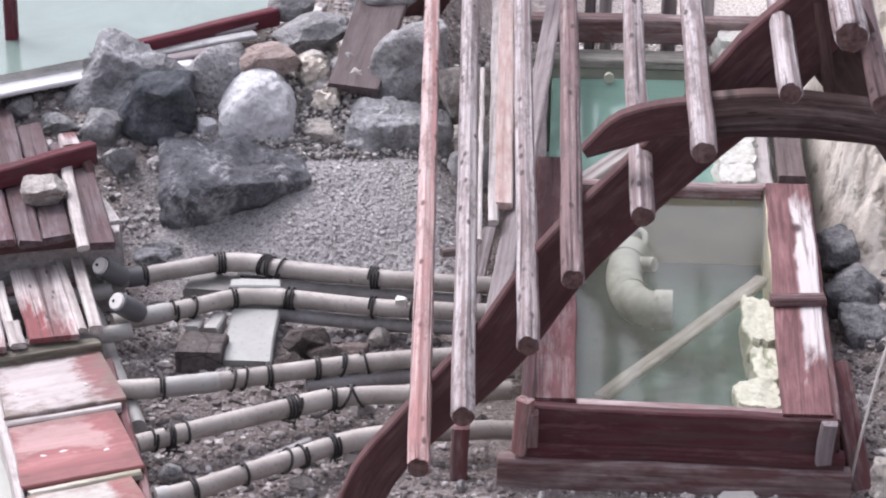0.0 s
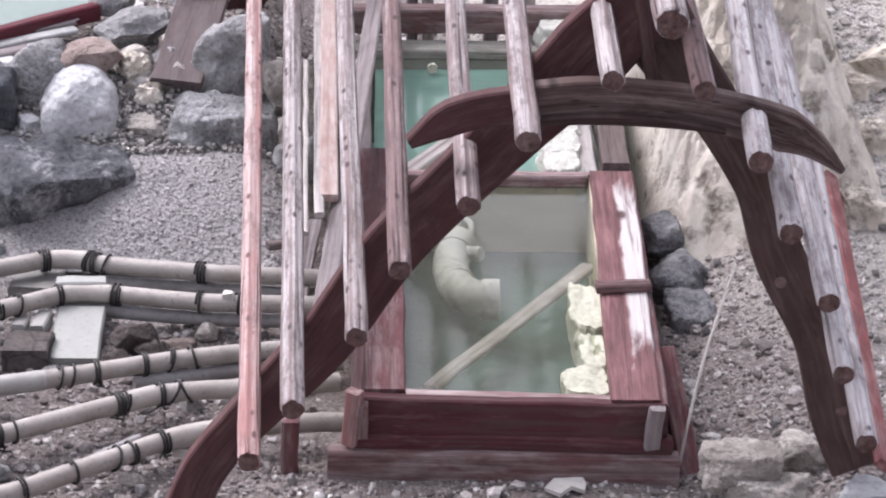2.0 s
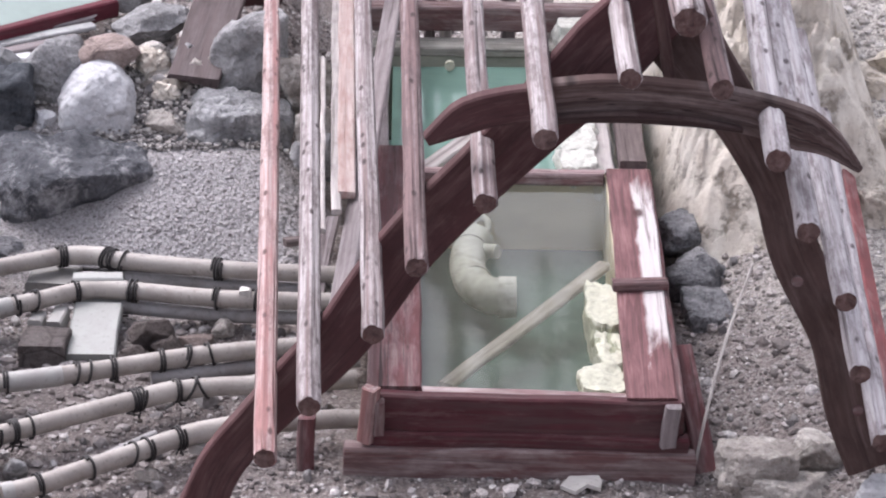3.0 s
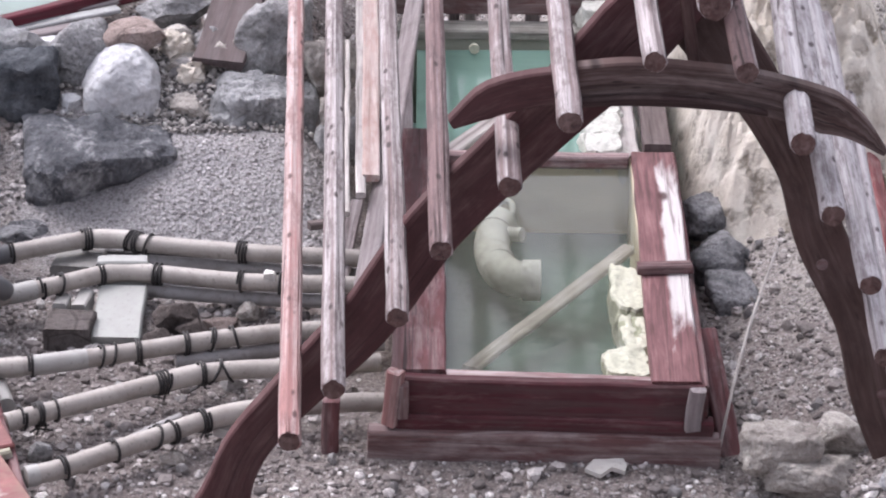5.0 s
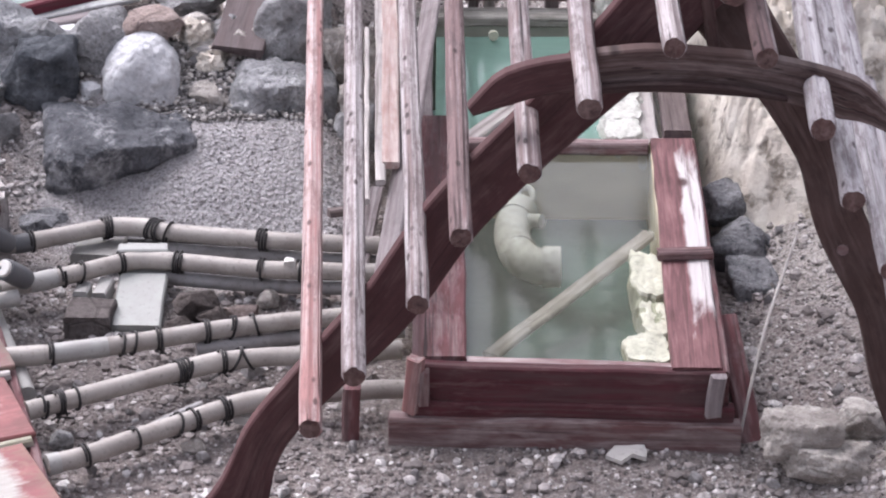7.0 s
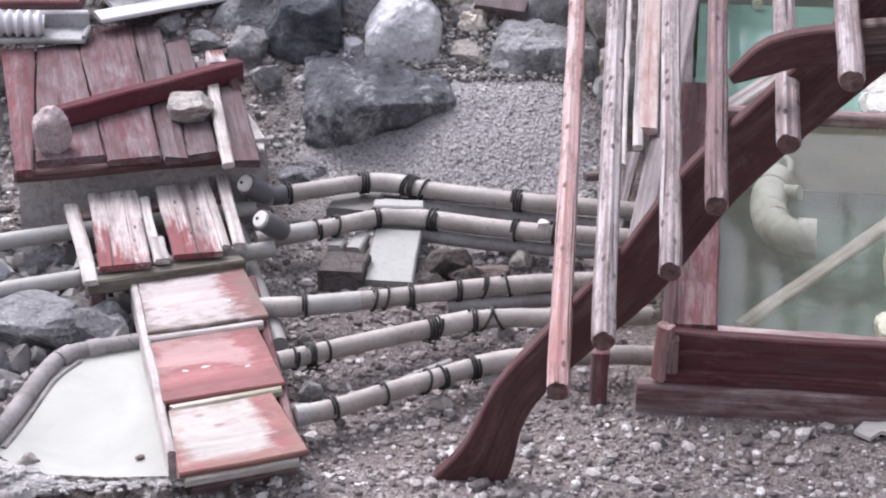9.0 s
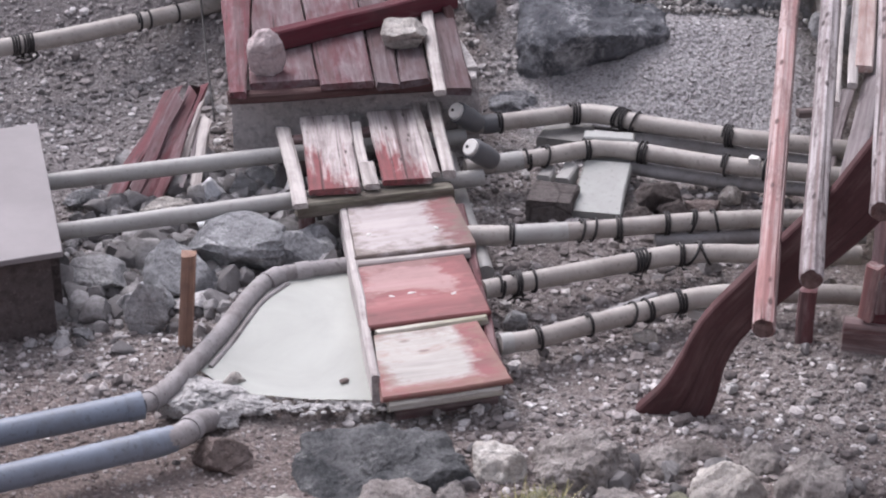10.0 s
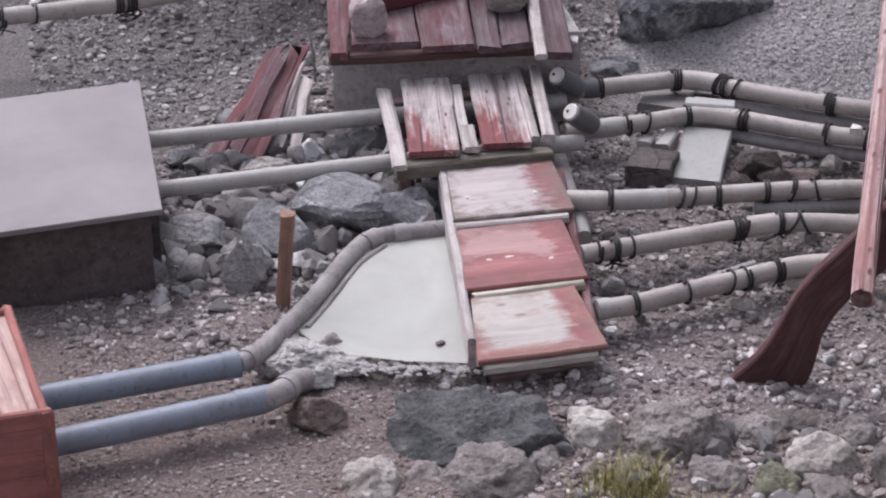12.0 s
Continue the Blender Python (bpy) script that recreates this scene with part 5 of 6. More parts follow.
# ---- covers and the white settling pool ----
def plank_cover():
    t = thing("plank_cover", (-1.45, 8.5, 0), "small cover of bleached red planks over the pipes", "cover")
    z = 0.205
    board("strip", t, (-1.765, 8.66, z), (-1.60, 8.09, z - 0.005), 0.05, 0.02, strip_white, 91)
    board("plank", t, (-1.634, 8.735, z + 0.012), (-1.505, 8.185, z + 0.012), 0.17, 0.022, lid_worn, 92)
    board("strip", t, (-1.522, 8.71, z + 0.004), (-1.40, 8.24, z), 0.035, 0.02, strip_white, 93)
    board("plank", t, (-1.41, 8.80, z + 0.012), (-1.275, 8.27, z + 0.012), 0.165, 0.022, lid_worn, 94)
    board("strip", t, (-1.355, 8.95, z + 0.018), (-1.19, 8.34, z + 0.010), 0.028, 0.02, strip_white, 95)
    board("strip", t, (-1.27, 8.87, z + 0.02), (-1.145, 8.345, z + 0.016), 0.042, 0.03, strip_white, 96)
    board("strip", t, (-1.43, 8.40, z + 0.008), (-1.385, 8.225, z + 0.010), 0.05, 0.02, strip_white, 97)
    board("bearer", t, (-1.62, 8.13, z - 0.02), (-1.13, 8.32, z - 0.02), 0.06, 0.05, lichen_dark, 98, label="dark lichen-grown bearer")
    board("bearer", t, (-1.72, 8.62, z - 0.02), (-1.24, 8.80, z - 0.02), 0.05, 0.05, tank_base, 99)
    for x, y in ((-1.60, 8.16), (-1.16, 8.33), (-1.70, 8.62), (-1.26, 8.79)):
        board("post", t, (x, y, -0.05), (x, y, z - 0.06), 0.05, 0.05, tank_base, 100, up=(0, -1, 0))


def panel_cover():
    t = thing("panel_cover", (-1.15, 7.7, 0), "long cover of three worn red panels edging a white pool", "cover")
    z = 0.13
    panels = [board("panel", t, (-1.428, 8.004, z + 0.03), (-1.075, 8.135, z + 0.03), 0.37, 0.02, panel_bleached, 101, skew=0.12, label="bleached panel with red edge"),
              board("panel", t, (-1.318, 7.604, z + 0.012), (-0.975, 7.735, z + 0.012), 0.385, 0.02, panel_faded, 102, skew=0.12, label="faded red panel with chipped paint"),
              board("panel", t, (-1.212, 7.200, z), (-0.87, 7.345, z), 0.37, 0.02, panel_white, 103, skew=0.2, label="panel worn almost white")]
    for i, (a, b) in enumerate((((-1.375, 7.815, z + 0.016), (-1.025, 7.94, z + 0.016)), ((-1.25, 7.395, z + 0.006), (-0.925, 7.535, z + 0.006)), ((-1.15, 7.03, z - 0.02), (-0.83, 7.165, z - 0.02)))):
        board("batten", t, a, b, 0.03, (0.03, 0.03, 0.03)[i], (strip_white, lichen_wood, lichen_pale)[i], 104 + i)
    board("side_board", t, (-1.483, 8.20, z + 0.028), (-1.205, 7.13, z + 0.008), 0.026, 0.11, side_pale, 107, label="pale side board against the pool")
    board("side_board", t, (-1.10, 8.28, z + 0.005), (-0.855, 7.27, z - 0.025), 0.03, 0.08, tank_side, 108)
    for i, (x, y, on) in enumerate(((-1.36, 7.98, 0), (-1.15, 8.05, 0), (-1.23, 7.61, 1), (-1.17, 7.64, 1), (-1.04, 7.65, 1))):
        top = z + (0.028, 0.010)[on]
        part("chip", blob_mesh(0.014, 0.022 + 0.01 * (i == 3), 0.005, 110 + i, 3, 3), pvc_white, panels[on], "white chip in the paint", pose(x, y, top, 0, 0, i * 40))
    board("bearer", t, (-1.15, 7.13, z - 0.03), (-0.86, 7.255, z - 0.03), 0.04, 0.12, tank_base, 109)


lichen_dark = painted_wood("lichen_dark", (0.12, 0.115, 0.085), (0.24, 0.225, 0.185), 0.5, crack=0.5)
lichen_pale = painted_wood("lichen_pale", (0.36, 0.34, 0.28), (0.48, 0.455, 0.42), 0.6, crack=0.4)
lichen_wood = painted_wood("lichen_wood", (0.38, 0.365, 0.26), (0.52, 0.49, 0.43), 0.55, crack=0.3)
panel_bleached = worn_panel("panel_bleached", (0.205, 0.085, 0.085), (0.41, 0.37, 0.36), (-0.3, 0.84, -0.2, 1.3), 0.95, 0.24, (0.13, 0.10, 0.082), 0.85)
panel_faded = worn_panel("panel_faded", (0.235, 0.082, 0.082), (0.37, 0.25, 0.238), (0.10, 0.80, 0.40, 1.2), 0.7, 0.30, (0.13, 0.055, 0.05), 0.6)
panel_white = worn_panel("panel_white", (0.215, 0.072, 0.074), (0.375, 0.352, 0.325), (0.04, 0.84, 0.09, 1.05), 1.0, 0.13, (0.19, 0.115, 0.09), 0.7)
plank_cover()
panel_cover()

sheet("water", [(-1.42, 8.0), (-1.60, 7.90), (-1.68, 7.80), (-1.74, 7.46), (-1.79, 7.27), (-1.68, 7.17), (-1.59, 7.13), (-1.40, 7.12), (-1.19, 7.14), (-1.30, 7.55), (-1.40, 7.92)], 0.05, pool_milk, "milky white settling pool beside the red panels")
pf = thing("pool_edge_pipe", (-1.7, 7.5, 0), "stained grey pipe bent round the white pool", "pipe")
tube("tube", pf, [(-1.42, 7.945, 0.06), (-1.58, 7.88, 0.06), (-1.65, 7.845, 0.06), (-1.70, 7.71, 0.06), (-1.748, 7.445, 0.06), (-1.795, 7.245, 0.065), (-1.838, 7.06, 0.08), (-1.855, 6.985, 0.095), (-1.88, 6.948, 0.10)], 0.030, pvc_crusted, sides=16)
for a, b in (((-1.545, 7.895, 0.06), (-1.585, 7.878, 0.06)), ((-1.635, 7.853, 0.06), (-1.665, 7.80, 0.06)), ((-1.845, 7.03, 0.086), (-1.86, 6.975, 0.097))):
    tube("collar", pf, [a, b], 0.034, pvc_crusted, sides=16, straight=True)
tube("tube", pf, [(-1.60, 7.82, 0.05), (-1.66, 7.69, 0.05), (-1.705, 7.43, 0.05), (-1.74, 7.27, 0.05)], 0.009, pvc_crusted, "thin grey lining strip along the water", sides=10)


def drain_pipe(points, collar_at):
    t = thing("drain_pipe", points[0], "thick blue-grey plastic drain pipe on the soil", "pipe", "blue-grey drain pipes")
    tube("tube", t, points, 0.04, pvc_blue, sides=18)
    for a, b in collar_at:
        tube("collar", t, [a, b], 0.0425, pvc_blue, sides=18, straight=True)


drain_pipe([(-2.62, 6.555, 0.10), (-2.40, 6.67, 0.10), (-1.875, 6.95, 0.10)], (((-1.92, 6.925, 0.10), (-1.875, 6.95, 0.10)),))
drain_pipe([(-2.50, 6.32, 0.10), (-2.30, 6.44, 0.10), (-1.80, 6.737, 0.10), (-1.745, 6.78, 0.097)], (((-1.83, 6.72, 0.10), (-1.77, 6.755, 0.10)),))
eb = thing("drain_elbow", (-1.72, 6.85, 0.08), "stained grey elbow joining a drain pipe to the pool", "pipe fitting")
tube("bend", eb, [(-1.775, 6.755, 0.10), (-1.735, 6.785, 0.099), (-1.712, 6.83, 0.095), (-1.70, 6.90, 0.08), (-1.69, 7.0, 0.03)], 0.037, pvc_crusted, step=0.015, sides=18)
tube("collar", eb, [(-1.712, 6.83, 0.095), (-1.705, 6.865, 0.088)], 0.041, pvc_crusted, sides=18, straight=True)

# ---- lid of planks on a concrete basin ----
LID = 0.35


def plank_lid():
    t = thing("plank_cover", (-1.7, 9.2, 0.3), "lid of weathered red-brown planks under a red beam", "lid")
    # seams between the planks: x at y = 8.65 and at y = 9.80
    seams = ((-1.950, -2.230), (-1.880, -2.088), (-1.624, -1.930), (-1.433, -1.712), (-1.343, -1.600), (-1.228, -1.502), (-1.089, -1.365))
    ends = ((8.595, 9.665), (8.72, 9.72), (8.715, 9.89), (8.75, 9.94), (8.80, 9.79), (8.72, 9.60))
    for i, (yf, yb) in enumerate(ends):
        (f0, b0), (f1, b1) = seams[i], seams[i + 1]
        lx, rx = ([f + (g - f) * (y - 8.65) / 1.15 for y in (yf, yb)] for f, g in ((f0, b0), (f1, b1)))
        w0, w1 = rx[0] - lx[0] - 0.010, rx[1] - lx[1] - 0.009
        lift = (0.0, -0.005, 0.003, -0.004, -0.010, -0.003)[i]
        board("plank", t, ((lx[0] + rx[0]) / 2, yf, LID + lift), ((lx[1] + rx[1]) / 2, yb, LID + lift), w0, 0.025, (lid_red, lid_dusty, lid_dusty, lid_brown, lid_brown, lid_brown)[i], 120 + i, taper=w1 / w0, ragged=0.016)
    board("strip", t, (-1.215, 8.66, LID + 0.018), (-1.365, 9.372, LID + 0.018), 0.042, 0.02, strip_white, 126, label="narrow bleached strip")
    # dark board laid where the lid's front edge throws its strip of shade
    board("bearer", t, (-1.95, 8.65, LID - 0.026), (-1.14, 8.87, LID - 0.026), 0.05, 0.035, brace_wood, 128, label="dark board standing in for the shade under the plank ends")
    board("beam", t, (-1.875, 8.955, LID + 0.075), (-1.27, 9.425, LID + 0.075), 0.05, 0.075, beam_red, 130, label="dark red beam across the planks")
    board("post_top", t, (-1.345, 9.42, LID + 0.07), (-1.375, 9.53, LID + 0.07), 0.065, 0.06, lid_worn, 131)
    board("bracket", t, (-1.285, 9.37, LID + 0.03), (-1.268, 9.33, LID + 0.0), 0.035, 0.03, brace_wood, 132)


plank_lid()
basin = thing("concrete_basin", (-1.65, 9.3, 0), "low grey concrete basin under the plank lid", "basin")
for a, b in (((-1.98, 8.80, 0.31), (-1.13, 8.93, 0.31)), ((-2.17, 9.62, 0.31), (-1.46, 9.70, 0.31))):
    board("wall", basin, a, b, 0.06, 0.42, concrete, 133)
for a, b in (((-1.94, 8.84, 0.31), (-2.14, 9.60, 0.31)), ((-1.15, 8.98, 0.31), (-1.43, 9.67, 0.31))):
    board("wall", basin, a, b, 0.06, 0.42, concrete, 134)

hose = thing("white_hose", (-2.2, 9.8, 0.4), "bunched white ribbed hose behind the lid", "hose")
ribs_ = smooth_path([(-2.38, 9.75, 0.425), (-2.25, 9.725, 0.43), (-2.14, 9.725, 0.43), (-2.04, 9.74, 0.42)], 0.006)
base_ = ribs_[0].copy()
part("ribbed_tube", sweep(bmesh.new(), [q - base_ for q in ribs_], [0.046 + 0.009 * math.sin(j * 0.006 / 0.034 * 2 * math.pi) for j in range(len(ribs_))], 16), bag_white, hose, "", Matrix.Translation(base_))

cord = thing("hanging_cord", (-2.25, 9.2, 0), "thin dark cord beside the lid", "cord")
tube("strand", cord, [(-2.28, 9.72, 0.25), (-2.16, 9.25, 0.20), (-2.05, 8.85, 0.12)], 0.004, rubber, sides=6)

bb = thing("broken_boards", (-2.2, 8.6, 0), "broken red boards leaning by the basin corner", "boards")
slats = (((-2.30, 8.38, 0.05), (-2.215, 8.84, 0.19), 0.06, lid_red), ((-2.245, 8.36, 0.05), (-2.175, 8.88, 0.21), 0.05, lid_dusty), ((-2.195, 8.40, 0.05), (-2.145, 8.85, 0.19), 0.045, lid_red),
         ((-2.15, 8.38, 0.05), (-2.12, 8.90, 0.19), 0.04, lid_red), ((-2.11, 8.50, 0.06), (-2.095, 8.84, 0.18), 0.02, strip_white), ((-2.085, 8.47, 0.05), (-2.075, 8.80, 0.16), 0.018, plank_grey), ((-2.055, 8.46, 0.03), (-2.055, 8.80, 0.17), 0.04, strip_white))
for i, (a, b, w, mat) in enumerate(slats):
    board("slat", bb, a, b, w, 0.011, mat, 140 + i, ragged=0.06, wobble=0.008, up=(0.15 * (i % 3 - 1), 0, 1))

# ---- slab-covered pit, stake and red box ----
sp = thing("slab_pit", (-2.6, 7.8, 0), "concrete pit covered by a smooth grey slab", "pit")
bm_ = bmesh.new()
bottom_ = [bm_.verts.new((x + 2.5, y - 7.8, -0.02)) for x, y in ((-2.56, 8.40), (-2.24, 7.50), (-3.30, 6.99), (-3.62, 7.89))]
lift_ = bmesh.ops.extrude_face_region(bm_, geom=[bm_.faces.new(bottom_)])["geom"]
bmesh.ops.translate(bm_, verts=[v for v in lift_ if isinstance(v, bmesh.types.BMVert)], vec=(0, 0, 0.02))
bmesh.ops.recalc_face_normals(bm_, faces=bm_.faces)
bmesh.ops.bevel(bm_, geom=list(bm_.edges), offset=0.003, segments=1, affect="EDGES")
part("slab", bm_, slab, sp, "smooth mauve-grey cover slab", pose(-2.5, 7.8, 0.30))
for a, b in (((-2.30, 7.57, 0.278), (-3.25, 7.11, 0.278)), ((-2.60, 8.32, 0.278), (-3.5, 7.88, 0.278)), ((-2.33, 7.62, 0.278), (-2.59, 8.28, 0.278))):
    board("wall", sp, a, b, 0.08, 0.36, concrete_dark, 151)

st = thing("wooden_stake", (-1.86, 7.44, 0), "short square wooden stake driven into the ground", "stake")
board("shaft", st, (-1.862, 7.444, -0.06), (-1.825, 7.444, 0.34), 0.046, 0.040, stake_wood, 152, up=(0.2, -1, 0))


def red_box():
    t = thing("red_box", (-2.5, 6.4, 0), "open box of new reddish boards with a pale inner lid", "box")
    c = {"br": (-2.49, 6.75), "fr": (-2.21, 6.21), "fl": (-2.9, 5.90), "bl": (-3.2, 6.40)}
    z = 0.35
    board("side", t, (*c["fr"], z - 0.11), (*c["br"], z - 0.11), 0.24, 0.025, new_red, 160, up=(0.9, 0.45, 0))
    board("side", t, (*c["fl"], z - 0.14), (*c["fr"], z - 0.14), 0.30, 0.025, new_red, 161, up=(0.4, -0.9, 0))
    board("side", t, (*c["fl"], z - 0.32), (*c["fr"], z - 0.32), 0.10, 0.03, new_red, 162, up=(0.4, -0.9, 0))
    board("side", t, (*c["br"], z - 0.11), (*c["bl"], z - 0.11), 0.24, 0.025, new_red, 163, up=(-0.3, 0.9, 0))
    board("rim_strip", t, (-2.245, 6.225, z - 0.005), (-2.52, 6.745, z - 0.005), 0.05, 0.03, new_pale, 164, label="pale raised edge strip")
    board("lid", t, (-2.30, 6.22, z - 0.03), (-2.57, 6.72, z - 0.03), 0.09, 0.02, new_pale, 165)
    board("lid", t, (-2.42, 6.17, z - 0.032), (-2.69, 6.67, z - 0.032), 0.14, 0.02, new_pale, 166)
    board("lid", t, (-2.60, 6.09, z - 0.032), (-2.87, 6.59, z - 0.032), 0.20, 0.02, new_pale, 167)


red_box()

# ---- the upper milky pool behind the rock wall ----
sheet("water", [(-2.9, 9.97), (-1.7, 9.98), (-1.25, 10.24), (-0.70, 10.66), (-0.5, 12.5), (-3.5, 13.0)], 0.46, upper_milk, "milky pale green pool behind the rock wall")
ur = thing("red_edge_board", (-1.0, 10.4, 0.45), "dark red board edging the upper pool", "board")
board("board", ur, (-1.27, 10.20, 0.495), (-0.66, 10.65, 0.495), 0.05, 0.07, beam_red, 170)
we = thing("white_sheet_edge", (-1.3, 10.0, 0.4), "white metal edge strip along the upper pool", "edging")
board("strip", we, (-1.86, 9.845, 0.42), (-1.20, 10.215, 0.42), 0.10, 0.02, bag_white, 171)
board("strip", we, (-1.86, 10.01, 0.425), (-1.28, 10.33, 0.425), 0.20, 0.02, sheet_grey, 172)
board("strip", we, (-1.25, 10.22, 0.44), (-0.97, 10.20, 0.43), 0.07, 0.02, bag_white, 173)
fl = thing("weathered_planks", (-1.0, 10.4, 0.4), "grey weathered planks lying below the red edge board", "boards")
for i, (a, b, w) in enumerate((((-1.30, 10.27, 0.455), (-0.74, 10.57, 0.46), 0.07), ((-1.22, 10.22, 0.45), (-0.76, 10.46, 0.455), 0.06), ((-1.10, 10.21, 0.445), (-0.80, 10.36, 0.445), 0.06))):
    board("plank", fl, a, b, w, 0.02, (plank_grey, sheet_grey, plank_grey)[i], 190 + i, ragged=0.03)
tr = thing("white_tray", (-2.1, 9.7, 0.35), "grey-white shallow tray under a ribbed hose", "tray")
board("floor", tr, (-2.40, 9.735, 0.385), (-1.885, 9.755, 0.385), 0.13, 0.02, sheet_grey, 180)
board("rim", tr, (-2.40, 9.805, 0.445), (-1.885, 9.825, 0.445), 0.035, 0.07, sheet_grey, 181)
board("rim", tr, (-1.885, 9.69, 0.40), (-1.885, 9.80, 0.40), 0.016, 0.03, sheet_grey, 182)
rb = thing("red_edge_board", (-2.1, 9.88, 0.45), "dull red board behind the white tray", "board")
board("board", rb, (-2.45, 9.87, 0.475), (-1.92, 9.895, 0.475), 0.11, 0.05, lid_red, 183)
for i, (x, y, z) in enumerate(((-1.69, 10.36, 0.45), (-2.36, 9.78, 0.18))):
    rp = thing("red_post", (x, y, z), "dark red square post by the upper pool", "post", "red posts")
    board("shaft", rp, (x, y, z - 0.1), (x - 0.22 * i, y + 0.02, z + 0.6), 0.05 + 0.015 * i, 0.05, beam_red, 175 + i, up=(0, -1, 0))
plank_dark = painted_wood("plank_dark", (0.095, 0.075, 0.075), (0.14, 0.115, 0.115), 0.6)
wb = thing("weathered_board", (-0.3, 10.2, 0.3), "wide dark weathered board leaning on the rocks", "board")
board("plank", wb, (-0.345, 9.99, 0.40), (-0.225, 10.62, 0.58), 0.20, 0.03, plank_dark, 178, ragged=0.02, up=(0, -0.3, 1))


# ---- grass ----
def grass_tuft(x, y, seed, count=170):
    rnd = random.Random(seed)
    bm = bmesh.new()
    for _ in range(count):
        a, r = rnd.uniform(0, 6.28), 0.10 * math.sqrt(rnd.random())
        bx, by = r * math.cos(a), r * math.sin(a) * 0.7
        lean, h = rnd.uniform(0, 0.09), rnd.uniform(0.03, 0.115)
        b = rnd.uniform(0, 6.28)
        dx, dy, w = math.cos(b), math.sin(b), 0.0028
        rows = []
        for k in range(4):
            u = k / 3
            q = Vector((bx + dx * lean * u * u, by + dy * lean * u * u, h * u))
            s = Vector((-dy, dx, 0)) * w * (1 - u * 0.9)
            rows.append((bm.verts.new(q - s), bm.verts.new(q + s)))
        for p, q in zip(rows, rows[1:]):
            bm.faces.new((p[0], p[1], q[1], q[0]))
    tagged(part("grass_tuft", bm, grass_blade, None, "", pose(x, y, ground_z(x, y) - 0.01), smooth=False), "yellow-green grass tuft between the border stones", "grass", kind="stuff")


grass_tuft(-0.66, 6.60, 1, 420)
grass_tuft(-0.50, 6.50, 2, 60)
grass_tuft(-0.76, 6.52, 3, 60)

# mineral crust along the edge of the white pool
def pool_crust():
    rnd = random.Random(4)
    line = smooth_path([(-1.83, 7.20, 0), (-1.74, 7.17, 0), (-1.64, 7.11, 0), (-1.52, 7.10, 0), (-1.38, 7.11, 0), (-1.20, 7.13, 0)], 0.012)
    bm = bmesh.new()
    for q in line:
        for _ in range(5):
            s = rnd.uniform(0.008, 0.026) * (1.5 if q.x < -1.6 else 0.9)
            lump = blob_mesh(s * 1.3, s, s * 0.4, rnd.randrange(999), 3, 6, 0.12)
            me = bpy.data.meshes.new("lump")
            lump.to_mesh(me)
            lump.free()
            me.transform(Matrix.Translation((q.x + rnd.gauss(0, 0.02), q.y + rnd.gauss(0, 0.024), 0.034)))
            bm.from_mesh(me)
            bpy.data.meshes.remove(me)
    tagged(part("pool_crust", bm, crust_pale, None), "broken pale crust along the white pool's edge", "mineral deposit", kind="stuff")


pool_crust()

for i, (x, y, z, w, d, h) in enumerate(((-1.72, 7.14, 0.02, 0.26, 0.17, 0.06), (-1.60, 7.10, 0.015, 0.20, 0.11, 0.045), (-1.79, 7.06, 0.02, 0.16, 0.14, 0.06), (-1.655, 7.02, 0.01, 0.12, 0.10, 0.05))):
    ob_ = part("crust_mound", blob_mesh(w, d, h, 210 + i, 5, 3, 0.18, 0.26), crust_pale, None, "", pose(x, y, z))
    tagged(ob_, "ragged pale mineral crust at the pool corner", "mineral deposit", "pool crusts")

def mineral_bank():
    """A crusted bank of pale mineral, pitted and furrowed, leaning against the slope beside the tanks."""
    x0, x1, y0, y1, n, k = 1.30, 2.25, 8.85, 10.75, 170, 300
    verts, faces = [], []
    for j in range(k + 1):
        for i in range(n + 1):
            x, y = x0 + (x1 - x0) * i / n, y0 + (y1 - y0) * j / k
            q = Vector((x, y, 0.0))
            bulge = rise(1.32, 1.52, x) * (1 - rise(1.95, 2.25, x)) * rise(8.88 + 0.25 * noise.noise(q * 3), 9.55, y) * (1 - rise(10.35, 10.75, y))
            z = 0.46 * bulge ** 0.8
            z += bulge * (0.20 * noise.fractal(q * 2.6 + Vector((0, 4, 0)), 0.7, 2.1, 8) + 0.16 * noise.ridged_multi_fractal(q * 2.3 + Vector((7, 0, 2)), 0.8, 2.1, 7, 1.0, 2.0) - 0.12)
            pit = noise.noise(q * 2.4 + Vector((3, 1, 0)))
            z -= bulge * 0.14 * max(0.0, 0.36 - noise.voronoi(q * 6.0)[0][0]) * max(0.0, 0.4 + pit) * 2
            z -= bulge * 0.05 * max(0.0, 0.36 - noise.voronoi(q * 17.0)[0][0]) * max(0.0, 0.5 + pit) * 2
            shove = 0.03 * bulge * noise.noise(q * 9.0 + Vector((0, 0, 5)))
            verts.append((x + shove, y - shove, ground_z(x, y) - 0.03 + z))
    for j in range(k):
        for i in range(n):
            a = j * (n + 1) + i
            faces.append((a, a + 1, a + n + 2, a + n + 1))
    me = bpy.data.meshes.new("mineral_bank")
    me.from_pydata(verts, [], faces)
    me.materials.append(rock_mound)
    me.shade_smooth()
    tagged(new("mineral_bank", me), "pitted cream-coloured mineral bank beside the tanks", "mineral deposit")


mineral_bank()

